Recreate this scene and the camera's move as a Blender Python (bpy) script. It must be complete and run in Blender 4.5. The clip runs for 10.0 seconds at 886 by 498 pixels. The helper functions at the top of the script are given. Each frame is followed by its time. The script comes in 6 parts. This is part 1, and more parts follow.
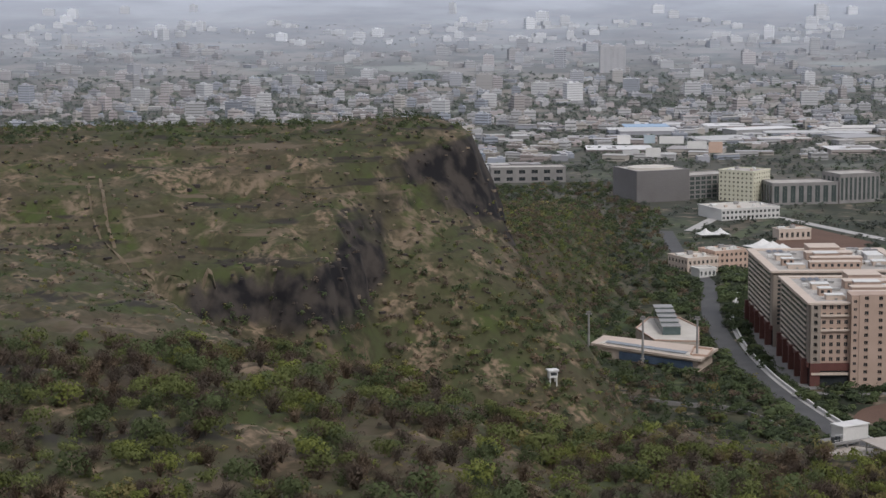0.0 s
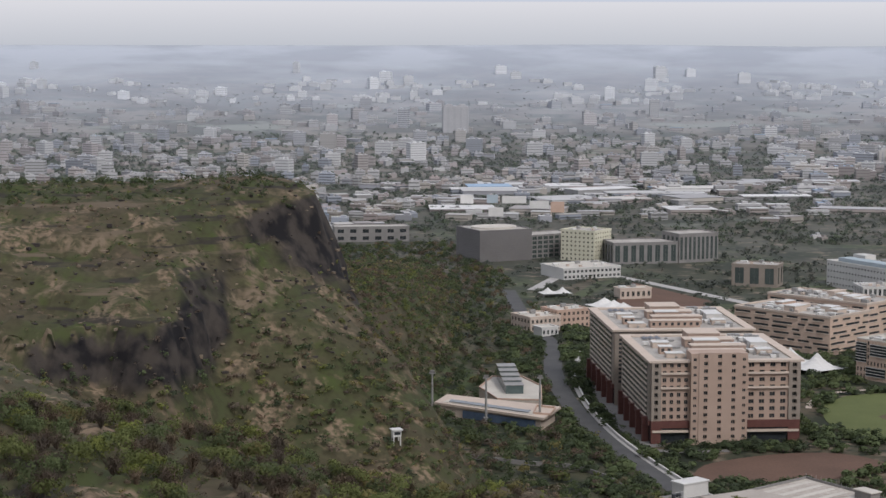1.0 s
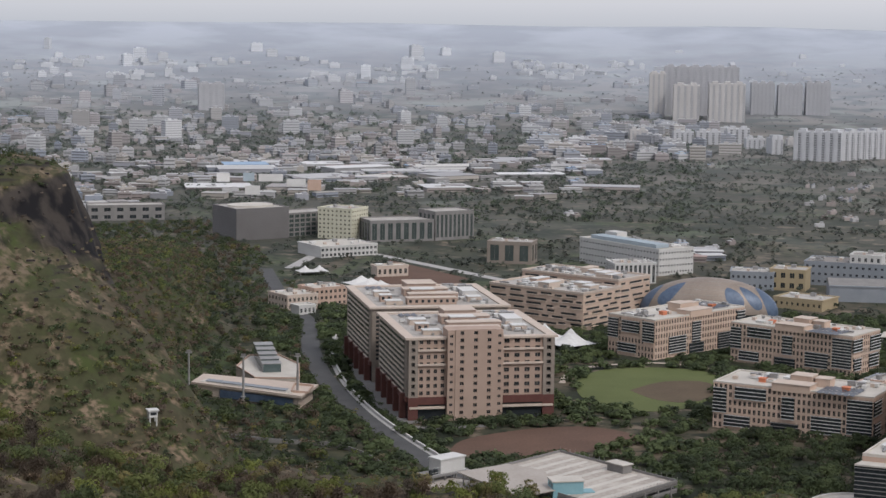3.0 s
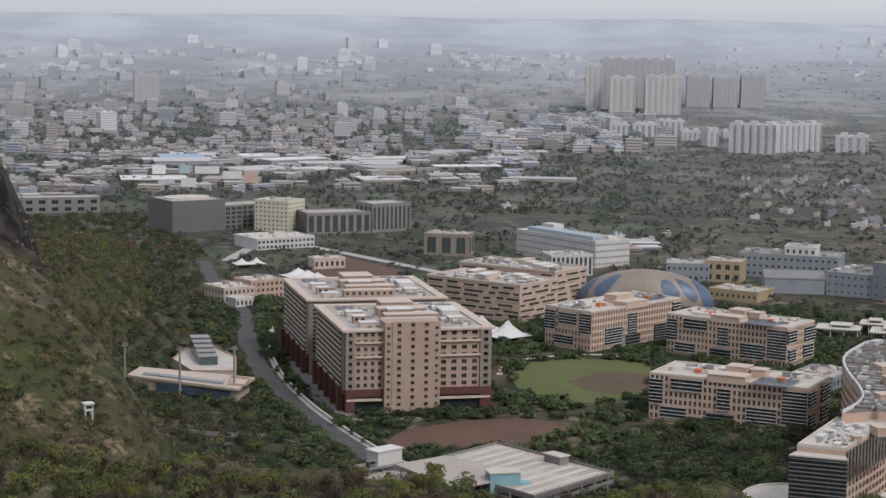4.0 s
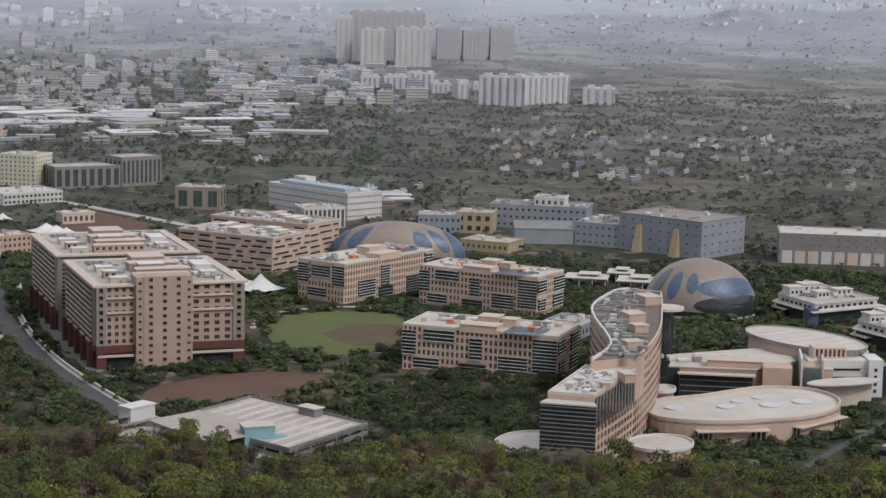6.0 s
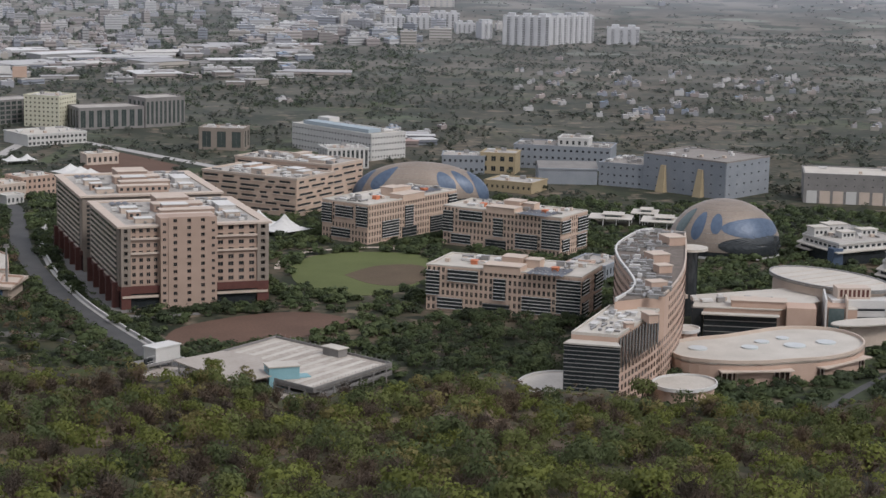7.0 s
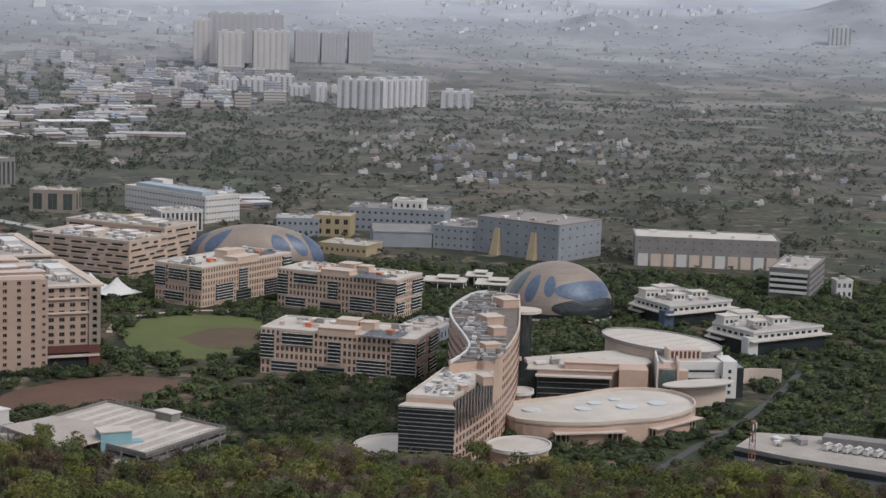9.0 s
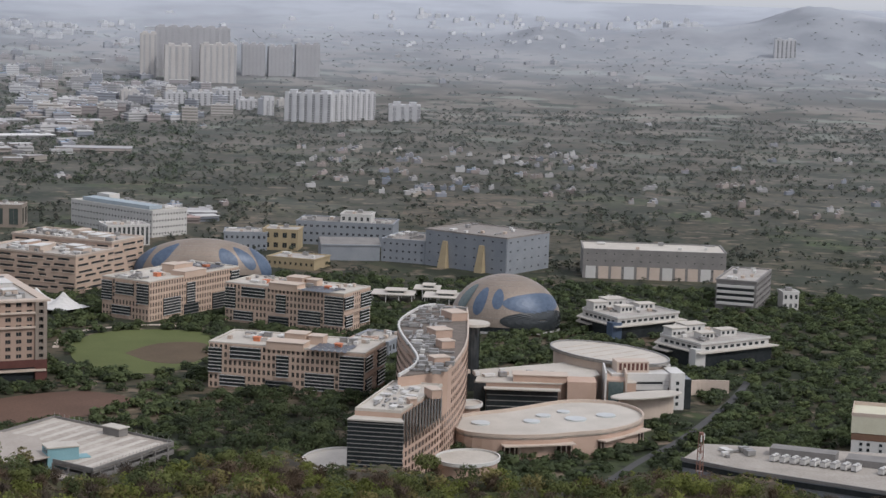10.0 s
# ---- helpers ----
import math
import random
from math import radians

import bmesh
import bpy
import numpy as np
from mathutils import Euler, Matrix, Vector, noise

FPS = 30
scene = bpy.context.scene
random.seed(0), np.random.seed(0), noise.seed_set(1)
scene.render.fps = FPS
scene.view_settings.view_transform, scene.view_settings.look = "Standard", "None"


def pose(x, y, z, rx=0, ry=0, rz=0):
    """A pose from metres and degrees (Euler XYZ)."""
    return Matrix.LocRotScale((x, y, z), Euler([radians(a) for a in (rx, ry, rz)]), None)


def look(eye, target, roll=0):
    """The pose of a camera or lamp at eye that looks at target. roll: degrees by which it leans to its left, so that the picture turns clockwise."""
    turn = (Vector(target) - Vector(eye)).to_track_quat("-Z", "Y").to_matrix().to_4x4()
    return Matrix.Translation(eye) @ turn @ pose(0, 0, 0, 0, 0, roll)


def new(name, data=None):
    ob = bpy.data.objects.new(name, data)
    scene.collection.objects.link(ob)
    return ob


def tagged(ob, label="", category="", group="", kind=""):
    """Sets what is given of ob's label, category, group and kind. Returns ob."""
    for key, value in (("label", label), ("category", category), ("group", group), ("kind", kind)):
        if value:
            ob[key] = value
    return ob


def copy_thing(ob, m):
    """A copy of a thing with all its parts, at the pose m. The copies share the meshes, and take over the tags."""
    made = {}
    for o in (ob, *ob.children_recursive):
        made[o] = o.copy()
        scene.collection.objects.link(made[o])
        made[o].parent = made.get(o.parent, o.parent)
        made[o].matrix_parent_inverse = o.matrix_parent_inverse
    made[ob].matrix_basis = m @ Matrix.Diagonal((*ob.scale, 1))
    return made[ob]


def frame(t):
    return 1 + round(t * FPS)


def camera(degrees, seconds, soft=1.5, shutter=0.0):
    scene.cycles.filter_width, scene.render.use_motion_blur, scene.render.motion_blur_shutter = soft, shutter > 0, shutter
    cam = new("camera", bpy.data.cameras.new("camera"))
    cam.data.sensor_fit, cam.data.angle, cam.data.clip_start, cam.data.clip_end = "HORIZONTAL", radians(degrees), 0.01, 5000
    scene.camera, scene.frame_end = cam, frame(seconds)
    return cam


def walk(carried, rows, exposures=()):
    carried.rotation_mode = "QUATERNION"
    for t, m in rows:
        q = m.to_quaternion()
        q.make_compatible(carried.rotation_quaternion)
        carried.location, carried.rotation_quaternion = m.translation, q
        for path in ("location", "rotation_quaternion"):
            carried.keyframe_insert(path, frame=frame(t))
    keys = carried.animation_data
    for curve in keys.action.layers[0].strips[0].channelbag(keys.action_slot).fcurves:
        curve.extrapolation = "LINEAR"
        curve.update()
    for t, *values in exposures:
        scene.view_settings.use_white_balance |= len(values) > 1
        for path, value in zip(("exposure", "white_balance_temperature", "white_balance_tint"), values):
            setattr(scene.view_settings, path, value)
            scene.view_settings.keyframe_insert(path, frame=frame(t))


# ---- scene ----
cam = camera(25.252, 10.0, soft=1.5)
EYE = 190.0
ROWS = [
    (0, 0.059, -7.989, -0.422),
    (0.5, -1.272, -6.791, 0.035),
    (1, -4.508, -6.285, 0.143),
    (1.5, -6.685, -6.359, 0.313),
    (2, -10.262, -6.345, 0.655),
    (3.5, -11.940, -7.053, 0.750),
    (4, -13.429, -7.068, 0.866),
    (4.5, -17.401, -7.060, 1.312),
    (5, -20.796, -6.958, 1.532),
    (5.5, -20.930, -6.857, 1.439),
    (6, -20.675, -8.307, 1.291),
    (7.5, -19.915, -10.111, 1.138),
    (8, -20.396, -10.012, 1.229),
    (8.5, -21.260, -8.726, 1.608),
    (9, -24.810, -8.102, 1.836),
    (9.5, -26.349, -7.688, 1.793),
    (10, -26.316, -7.675, 1.812),
]
walk(cam, [(t, pose(0, 0, EYE, 0, 0, yaw) @ pose(0, 0, 0, 90 + pitch, 0, 0) @ pose(0, 0, 0, 0, 0, roll)) for t, yaw, pitch, roll in ROWS])

# ---- light ----
world = bpy.data.worlds.new("overcast_sky")
scene.world = world
world.use_nodes = True
wn, wl = world.node_tree.nodes, world.node_tree.links
sky = wn.new("ShaderNodeTexSky")
sky.sky_type, sky.sun_disc = "NISHITA", False
sky.sun_elevation, sky.sun_rotation = radians(46), radians(153)
sky.air_density, sky.dust_density, sky.ozone_density = 1.2, 6.0, 1.0
grey = wn.new("ShaderNodeHueSaturation")
grey.inputs["Saturation"].default_value = 0.22
wl.new(sky.outputs[0], grey.inputs["Color"])
cloud = wn.new("ShaderNodeMix")
cloud.data_type = "RGBA"
cloud.inputs["Factor"].default_value = 0.75
cloud.inputs["B"].default_value = (5.95, 6.3, 7.4, 1)
wl.new(grey.outputs[0], cloud.inputs["A"])
wl.new(cloud.outputs["Result"], wn["Background"].inputs[0])
wn["Background"].inputs[1].default_value = 0.11
sun_data = bpy.data.lights.new("sun", "SUN")
sun_data.energy, sun_data.angle, sun_data.color = 1.3, radians(12), (1.0, 0.96, 0.94)
sun = new("sun", sun_data)
sun.matrix_world = look((260, -520, 600), (0, 0, 0))
scene.view_settings.exposure = 0.24

# ---- materials ----
def material(name, a, b, rough=0.8, scale=0.2, grain=4.0, metal=0.0, bump=0.0, spec=0.3, island=0.0):
    """Two colours mixed by a broad and a fine noise, in metres."""
    m = bpy.data.materials.new(name)
    m.use_nodes = True
    n, l = m.node_tree.nodes, m.node_tree.links
    p = n["Principled BSDF"]
    p.inputs["Roughness"].default_value, p.inputs["Metallic"].default_value = rough, metal
    p.inputs["Specular IOR Level"].default_value = spec
    geo = n.new("ShaderNodeNewGeometry")
    big, fine = n.new("ShaderNodeTexNoise"), n.new("ShaderNodeTexNoise")
    for node, s in ((big, scale), (fine, grain)):
        node.inputs["Scale"].default_value, node.inputs["Detail"].default_value = s, 4.0
        l.new(geo.outputs["Position"], node.inputs["Vector"])
    mean = n.new("ShaderNodeMath")
    mean.operation = "ADD"
    l.new(big.outputs[0], mean.inputs[0])
    l.new(fine.outputs[0], mean.inputs[1])
    value = mean.outputs[0]
    if island:
        more, gain = n.new("ShaderNodeMath"), n.new("ShaderNodeMath")
        gain.operation, gain.inputs[1].default_value = "MULTIPLY_ADD", island
        gain.inputs[2].default_value = -island / 2
        l.new(geo.outputs["Random Per Island"], gain.inputs[0])
        l.new(value, more.inputs[0])
        l.new(gain.outputs[0], more.inputs[1])
        value = more.outputs[0]
    ramp = n.new("ShaderNodeMapRange")
    ramp.inputs["From Min"].default_value, ramp.inputs["From Max"].default_value = 0.7, 1.3
    l.new(value, ramp.inputs["Value"])
    mix = n.new("ShaderNodeMix")
    mix.data_type = "RGBA"
    mix.inputs["A"].default_value, mix.inputs["B"].default_value = (*a, 1), (*b, 1)
    l.new(ramp.outputs[0], mix.inputs["Factor"])
    l.new(mix.outputs["Result"], p.inputs["Base Color"])
    if bump:
        bm = n.new("ShaderNodeBump")
        bm.inputs["Strength"].default_value = bump
        l.new(fine.outputs[0], bm.inputs["Height"])
        l.new(bm.outputs[0], p.inputs["Normal"])
    return m


PEACH = material("peach_render", (0.41, 0.288, 0.222), (0.48, 0.348, 0.277), 0.85, 0.15, 3.0)
# Peach render darkened: the tall office's shade is put into the colour.
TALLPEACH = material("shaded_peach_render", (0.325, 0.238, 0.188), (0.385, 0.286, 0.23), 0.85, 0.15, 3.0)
LAWNPEACH = material("cream_peach_render", (0.47, 0.35, 0.27), (0.55, 0.415, 0.33), 0.85, 0.15, 3.0)
BROWNROOF = material("brown_sheet_roof", (0.185, 0.165, 0.148), (0.27, 0.245, 0.222), 0.8, 0.1, 1.5)
DRYLAWN = material("worn_brown_turf", (0.075, 0.054, 0.034), (0.115, 0.082, 0.052), 0.95, 0.05, 1.0)
PEACH_LIGHT = material("pale_peach_coping", (0.44, 0.36, 0.30), (0.52, 0.43, 0.36), 0.8, 0.2, 3.0)
TAUPE = material("taupe_render", (0.215, 0.18, 0.15), (0.26, 0.22, 0.185), 0.85, 0.15, 3.0)
BRICKRED = material("red_cladding", (0.085, 0.034, 0.028), (0.115, 0.046, 0.038), 0.7, 0.3, 4.0)
GLASS = material("dark_window_glass", (0.022, 0.026, 0.029), (0.04, 0.045, 0.048), 0.12, 0.1, 0.6, 0.0, 0.0, 0.5)
# Green-grey glass copied darker: shade put into the colour.
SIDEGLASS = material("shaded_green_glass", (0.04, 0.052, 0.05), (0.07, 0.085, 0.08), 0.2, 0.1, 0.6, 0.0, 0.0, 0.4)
GREENGLASS = material("green_grey_glass", (0.05, 0.075, 0.075), (0.09, 0.12, 0.12), 0.15, 0.1, 0.6, 0.0, 0.0, 0.5)
WHITEPAINT = material("white_paint", (0.50, 0.485, 0.465), (0.60, 0.585, 0.56), 0.6, 0.1, 2.0)
ROOFGREY = material("grey_roof_screed", (0.27, 0.248, 0.225), (0.43, 0.40, 0.365), 0.85, 0.12, 1.5)
ROOFWHITE = material("white_roof_coating", (0.40, 0.365, 0.32), (0.53, 0.49, 0.435), 0.75, 0.08, 1.5)
CONCRETE = material("weathered_concrete", (0.165, 0.157, 0.15), (0.235, 0.222, 0.21), 0.9, 0.15, 2.0)
STEEL = material("galvanised_steel", (0.22, 0.213, 0.205), (0.34, 0.33, 0.318), 0.5, 0.4, 5.0, 0.3)
ASPHALT = material("asphalt", (0.055, 0.054, 0.055), (0.085, 0.083, 0.082), 0.9, 0.1, 2.0)
LANE = material("grey_block_paving", (0.13, 0.122, 0.115), (0.18, 0.17, 0.16), 0.9, 0.2, 2.0)
PAVING = material("concrete_paving", (0.30, 0.285, 0.27), (0.40, 0.38, 0.36), 0.9, 0.2, 2.0)
BLUEGREY = material("blue_grey_cladding", (0.20, 0.215, 0.235), (0.26, 0.275, 0.295), 0.7, 0.1, 2.0)
CREAM = material("cream_paint", (0.50, 0.475, 0.36), (0.57, 0.545, 0.43), 0.8, 0.15, 2.0)
YELLOW = material("ochre_paint", (0.31, 0.245, 0.15), (0.37, 0.30, 0.19), 0.8, 0.2, 2.0)
BROWNPANEL = material("dull_bronze_panel", (0.23, 0.185, 0.15), (0.29, 0.24, 0.20), 0.5, 0.1, 1.0, 0.3)
BLUEGLASS = material("blue_mirror_glass", (0.05, 0.075, 0.12), (0.095, 0.13, 0.19), 0.42, 0.06, 0.5, 0.1, 0.0, 0.4)
TURQUOISE = material("turquoise_sheet", (0.16, 0.30, 0.33), (0.21, 0.36, 0.40), 0.6, 0.2, 2.0)
TERRACOTTA = material("orange_paint", (0.50, 0.17, 0.09), (0.58, 0.22, 0.12), 0.8, 0.2, 2.0)
GRASS = material("mown_lawn", (0.078, 0.094, 0.03), (0.108, 0.122, 0.042), 0.95, 0.05, 1.0)
REDSOIL = material("red_soil", (0.088, 0.052, 0.037), (0.128, 0.074, 0.052), 0.95, 0.04, 0.8)


# ---- building helpers ----
def mesh_of(bm, name, mats):
    me = bpy.data.meshes.new(name)
    bm.normal_update()
    bm.to_mesh(me)
    bm.free()
    for m in mats if isinstance(mats, (list, tuple)) else (mats,):
        me.materials.append(m)
    return me


def part(name, bm, mat, parent=None, label=""):
    ob = new(name, mesh_of(bm, name, mat))
    if parent is not None:
        ob.parent = parent
    if label:
        tagged(ob, label)
    return ob


def thing(name, x, y, z, turn, label, category, group="", kind=""):
    ob = new(name)
    ob.matrix_basis = pose(x, y, z, 0, 0, turn)
    return tagged(ob, label, category, group, kind)


def add_box(bm, x0, y0, z0, x1, y1, z1, mi=0):
    v = [bm.verts.new(c) for c in ((x0, y0, z0), (x1, y0, z0), (x1, y1, z0), (x0, y1, z0), (x0, y0, z1), (x1, y0, z1), (x1, y1, z1), (x0, y1, z1))]
    for q in ((3, 2, 1, 0), (4, 5, 6, 7), (0, 1, 5, 4), (1, 2, 6, 5), (2, 3, 7, 6), (3, 0, 4, 7)):
        bm.faces.new([v[i] for i in q]).material_index = mi
    return v


def box(*c):
    bm = bmesh.new()
    add_box(bm, *c)
    return bm


def prism(pts, z0, z1):
    bm = bmesh.new()
    lo, hi = [bm.verts.new((x, y, z0)) for x, y in pts], [bm.verts.new((x, y, z1)) for x, y in pts]
    bm.faces.new(lo[::-1])
    bm.faces.new(hi)
    for i in range(len(pts)):
        j = (i + 1) % len(pts)
        bm.faces.new((lo[i], lo[j], hi[j], hi[i]))
    bmesh.ops.recalc_face_normals(bm, faces=bm.faces)
    return bm


# ---- the land ----
def step(a, b, v):
    t = np.clip((v - a) / (b - a), 0, 1)
    return t * t * (3 - 2 * t)


def capsule(x, y, ax, ay, bx, by):
    t = np.clip(((x - ax) * (bx - ax) + (y - ay) * (by - ay)) / ((bx - ax) ** 2 + (by - ay) ** 2), 0, 1)
    return np.hypot(x - ax - t * (bx - ax), y - ay - t * (by - ay))


def waves(x, y, size):
    s = 2 * math.pi / size
    return (np.sin(x * s + 1.3 * np.sin(y * s * 0.7 + 1)) * np.sin(y * s * 1.1 + 1.7 * np.sin(x * s * 0.6 + 2)) + 0.5 * np.sin(x * s * 2.3 + y * s * 1.9 + 0.6)) / 1.5


def ground(x, y):
    """The height of the land: the hill that the camera stands on, a saddle, a flat-topped hill with two rock steps, the
    plain, bent up beyond 3 km to fit the camera's horizon, and far hills.
    """
    x, y = np.asarray(x, float), np.asarray(y, float)
    d = np.hypot(x, y)
    az = np.degrees(np.arctan2(-x, y))
    edge = 425 + 10 * np.sin(az * 0.5) + 4 * np.sin(az * 1.7)
    crest = np.interp(az, [-33, -20, -14, -9, -5, 0, 5, 9], [77.5, 78, 79, 82, 85, 94, 103, 106]) + 1.2 * np.sin(az * 0.9 + 1)
    hill = np.interp(d, [0, 60, 120, 200, 300], [188.4, 165, 146, 122, 101])
    hill = np.where(d > 300, 101 + (crest - 101) * np.clip((d - 300) / (edge - 300), 0, 1), hill)
    hill = np.where(d > edge, crest * (1 - step(0, 250, d - edge)), hill)
    s = capsule(x, y, -330, 850, -45, 893) - 58
    s = s * (1 + 8.5 * np.clip((x + 45) / np.maximum(s + 58, 1), 0, 1) ** 1.2) + 9 * waves(x, y, 90) + 5 * waves(x, y, 37) + 2.5 * waves(x, y, 17)
    cut = np.clip(step(6.8, 9.0, az) + 0.7 * step(0.15, 0.6, waves(x, y, 46)), 0, 1)
    cliffs = np.interp(s, [-80, 0, 38, 44, 70, 98, 104, 124, 131, 165, 215, 260], [122, 118, 109, 102, 99, 92, 87, 84, 66, 50, 20, 0])
    slopes = np.interp(s, [-80, 0, 60, 130, 165, 215, 260], [122, 118, 105, 80, 60, 24, 0])
    mesa = cliffs + (slopes - cliffs) * cut
    flank = np.interp(np.minimum(capsule(x, y, -210, 745, -10, 800), capsule(x, y, -10, 800, 6, 880)), [0, 22, 66, 125, 190], [86, 78, 44, 12, 0])
    flank = np.maximum(flank, np.interp(capsule(x, y, -30, 825, -10, 885) + 4 * waves(x, y, 31), [0, 14, 18, 34, 60, 80], [106, 101, 94, 86, 60, 0]))
    ridge = np.interp(y, [880, 1150, 1330, 1500, 1600], [70, 55, 33, 12, 0])
    spur = ridge * (1 - step(0, 150, np.minimum(capsule(x, y, -20, 880, 10, 1150), capsule(x, y, 10, 1150, 75, 1500))))
    saddle = 98 - 8 * step(20, 90, capsule(x, y, -70, 380, -190, 660)) - 90 * step(60, 190, capsule(x, y, -70, 380, -190, 660))
    foot = np.interp(y, [800, 860, 900, 960, 1040, 1150, 1300, 1500], [95, 72, 58, 60, 88, 118, 130, 140])
    apron = np.maximum(flank, spur) * step(0, 48, foot - x)
    z = np.maximum(np.maximum(hill, mesa), np.maximum(saddle, apron))
    rough = step(60, 200, d) * step(4, 40, z) * (1.6 * waves(x, y, 34) + 0.8 * waves(x, y, 13))
    far = 4900
    dep = np.interp(d, [3000, far], [EYE / 3000, 24 / 3500])
    rise = np.where(d > 3000, EYE - d * dep, 0)
    hills = sum(r * np.exp(-((az - a0) / w) ** 2 - ((d - m) / q) ** 2) for a0, w, m, q, r in ((-36.7, 1.9, 4330, 240, 62), (-41.0, 3.0, 4330, 240, 66), (-33.0, 2.3, 4230, 170, 30), (-29.0, 0.9, 4180, 150, 30), (-20.0, 3.0, 4800, 160, 8), (-9.0, 4.0, 4800, 160, 5)))
    z = z + rough + rise + hills * (1 + 0.15 * waves(x, y, 330) + 0.07 * waves(x, y, 120))
    return z


def height_at(x, y):
    return float(ground(x, y))


def land():
    az = np.radians(np.concatenate([np.arange(-180, -50, 5), np.arange(-50, 22, 0.3), np.arange(22, 180, 5)]))
    dist = np.concatenate([[0.02, 4], np.arange(20, 260, 20), np.arange(260, 1000, 5), np.geomspace(1000, 3000, 60), np.linspace(3040, 4900, 40)])
    a, d = np.meshgrid(az, dist, indexing="ij")
    x, y = -np.sin(a) * d, np.cos(a) * d
    z = ground(x, y)
    n, m = a.shape
    verts = np.stack([x, y, z], -1).reshape(-1, 3).tolist()
    faces = [(i * m + j, i * m + j + 1, ((i + 1) % n) * m + j + 1, ((i + 1) % n) * m + j) for i in range(n) for j in range(m - 1)]
    me = bpy.data.meshes.new("ground")
    me.from_pydata(verts, [], [f[::-1] for f in faces])
    me.shade_smooth()
    return me



def land_material():
    """Scrub, dry grass and earth; dark basalt on steep faces; a patchwork of fields on the plain, paled towards the far
    town by haze mixed into the colour.
    """
    m = bpy.data.materials.new("dry_land")
    m.use_nodes = True
    n, l = m.node_tree.nodes, m.node_tree.links
    p = n["Principled BSDF"]
    p.inputs["Roughness"].default_value, p.inputs["Specular IOR Level"].default_value = 0.85, 0.12
    geo = n.new("ShaderNodeNewGeometry")

    def noise_at(scale, lo, hi, detail=5.0):
        t = n.new("ShaderNodeTexNoise")
        t.inputs["Scale"].default_value, t.inputs["Detail"].default_value = scale, detail
        l.new(geo.outputs["Position"], t.inputs["Vector"])
        return span(t.outputs[0], lo, hi)

    def span(value, lo, hi):
        r = n.new("ShaderNodeMapRange")
        r.inputs["From Min"].default_value, r.inputs["From Max"].default_value = lo, hi
        l.new(value, r.inputs["Value"])
        return r.outputs[0]

    def mix(f, a, b, kind="MIX"):
        x = n.new("ShaderNodeMix")
        x.data_type, x.blend_type = "RGBA", kind
        l.new(f, x.inputs["Factor"])
        for v, k in ((a, "A"), (b, "B")):
            if isinstance(v, tuple):
                x.inputs[k].default_value = (*v, 1)
            else:
                l.new(v, x.inputs[k])
        return x.outputs["Result"]

    def times(a, b):
        x = n.new("ShaderNodeMath")
        x.operation = "MULTIPLY"
        l.new(a, x.inputs[0])
        l.new(b, x.inputs[1])
        return x.outputs[0]

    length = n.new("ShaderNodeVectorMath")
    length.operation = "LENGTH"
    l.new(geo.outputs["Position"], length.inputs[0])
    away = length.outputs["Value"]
    split, nor = n.new("ShaderNodeSeparateXYZ"), n.new("ShaderNodeSeparateXYZ")
    l.new(geo.outputs["Position"], split.inputs[0])
    l.new(geo.outputs["Normal"], nor.inputs[0])
    scrub = mix(noise_at(0.02, 0.38, 0.62), (0.05, 0.055, 0.025), (0.074, 0.057, 0.038))
    scrub = mix(noise_at(0.045, 0.52, 0.66), scrub, (0.05, 0.062, 0.02))
    scrub = mix(times(noise_at(0.03, 0.56, 0.66, 9.0), noise_at(0.25, 0.4, 0.56, 6.0)), scrub, (0.135, 0.10, 0.066))
    scrub = mix(times(noise_at(0.05, 0.56, 0.64, 9.0), noise_at(0.4, 0.42, 0.56, 6.0)), scrub, (0.185, 0.135, 0.092))
    scrub = mix(noise_at(0.3, 0.45, 0.75), scrub, (0.04, 0.036, 0.02))
    rock = mix(noise_at(0.12, 0.4, 0.62), (0.012, 0.011, 0.012), (0.05, 0.042, 0.036))
    strata = n.new("ShaderNodeVectorMath")
    strata.operation = "MULTIPLY"
    strata.inputs[1].default_value = (0.02, 0.02, 0.38)
    l.new(geo.outputs["Position"], strata.inputs[0])
    layer = n.new("ShaderNodeTexNoise")
    layer.inputs["Scale"].default_value, layer.inputs["Detail"].default_value = 1.0, 6.0
    l.new(strata.outputs[0], layer.inputs["Vector"])
    up = span(split.outputs["Z"], 66.0, 80.0)
    scrub = mix(times(span(layer.outputs[0], 0.61, 0.68), up), scrub, (0.11, 0.086, 0.06))
    scrub = mix(times(span(layer.outputs[0], 0.4, 0.34), up), scrub, (0.034, 0.03, 0.024))
    ledge = mix(times(noise_at(0.06, 0.5, 0.6, 9.0), noise_at(0.35, 0.42, 0.56, 6.0)), scrub, (0.155, 0.118, 0.082))
    steep = times(span(nor.outputs["Z"], 0.74, 0.6), span(split.outputs["Z"], 56.0, 66.0))
    half = times(span(nor.outputs["Z"], 0.97, 0.9), span(split.outputs["Z"], 60.0, 84.0))
    hill = mix(steep, mix(half, scrub, ledge), rock)
    cells = n.new("ShaderNodeTexVoronoi")
    cells.inputs["Scale"].default_value = 0.012
    stretch = n.new("ShaderNodeVectorMath")
    stretch.operation = "MULTIPLY"
    stretch.inputs[1].default_value = (1.0, 0.45, 1.0)
    l.new(geo.outputs["Position"], stretch.inputs[0])
    l.new(stretch.outputs[0], cells.inputs["Vector"])
    cell = n.new("ShaderNodeSeparateColor")
    l.new(cells.outputs["Color"], cell.inputs[0])
    field = mix(cell.outputs[0], (0.042, 0.048, 0.026), (0.12, 0.09, 0.063))
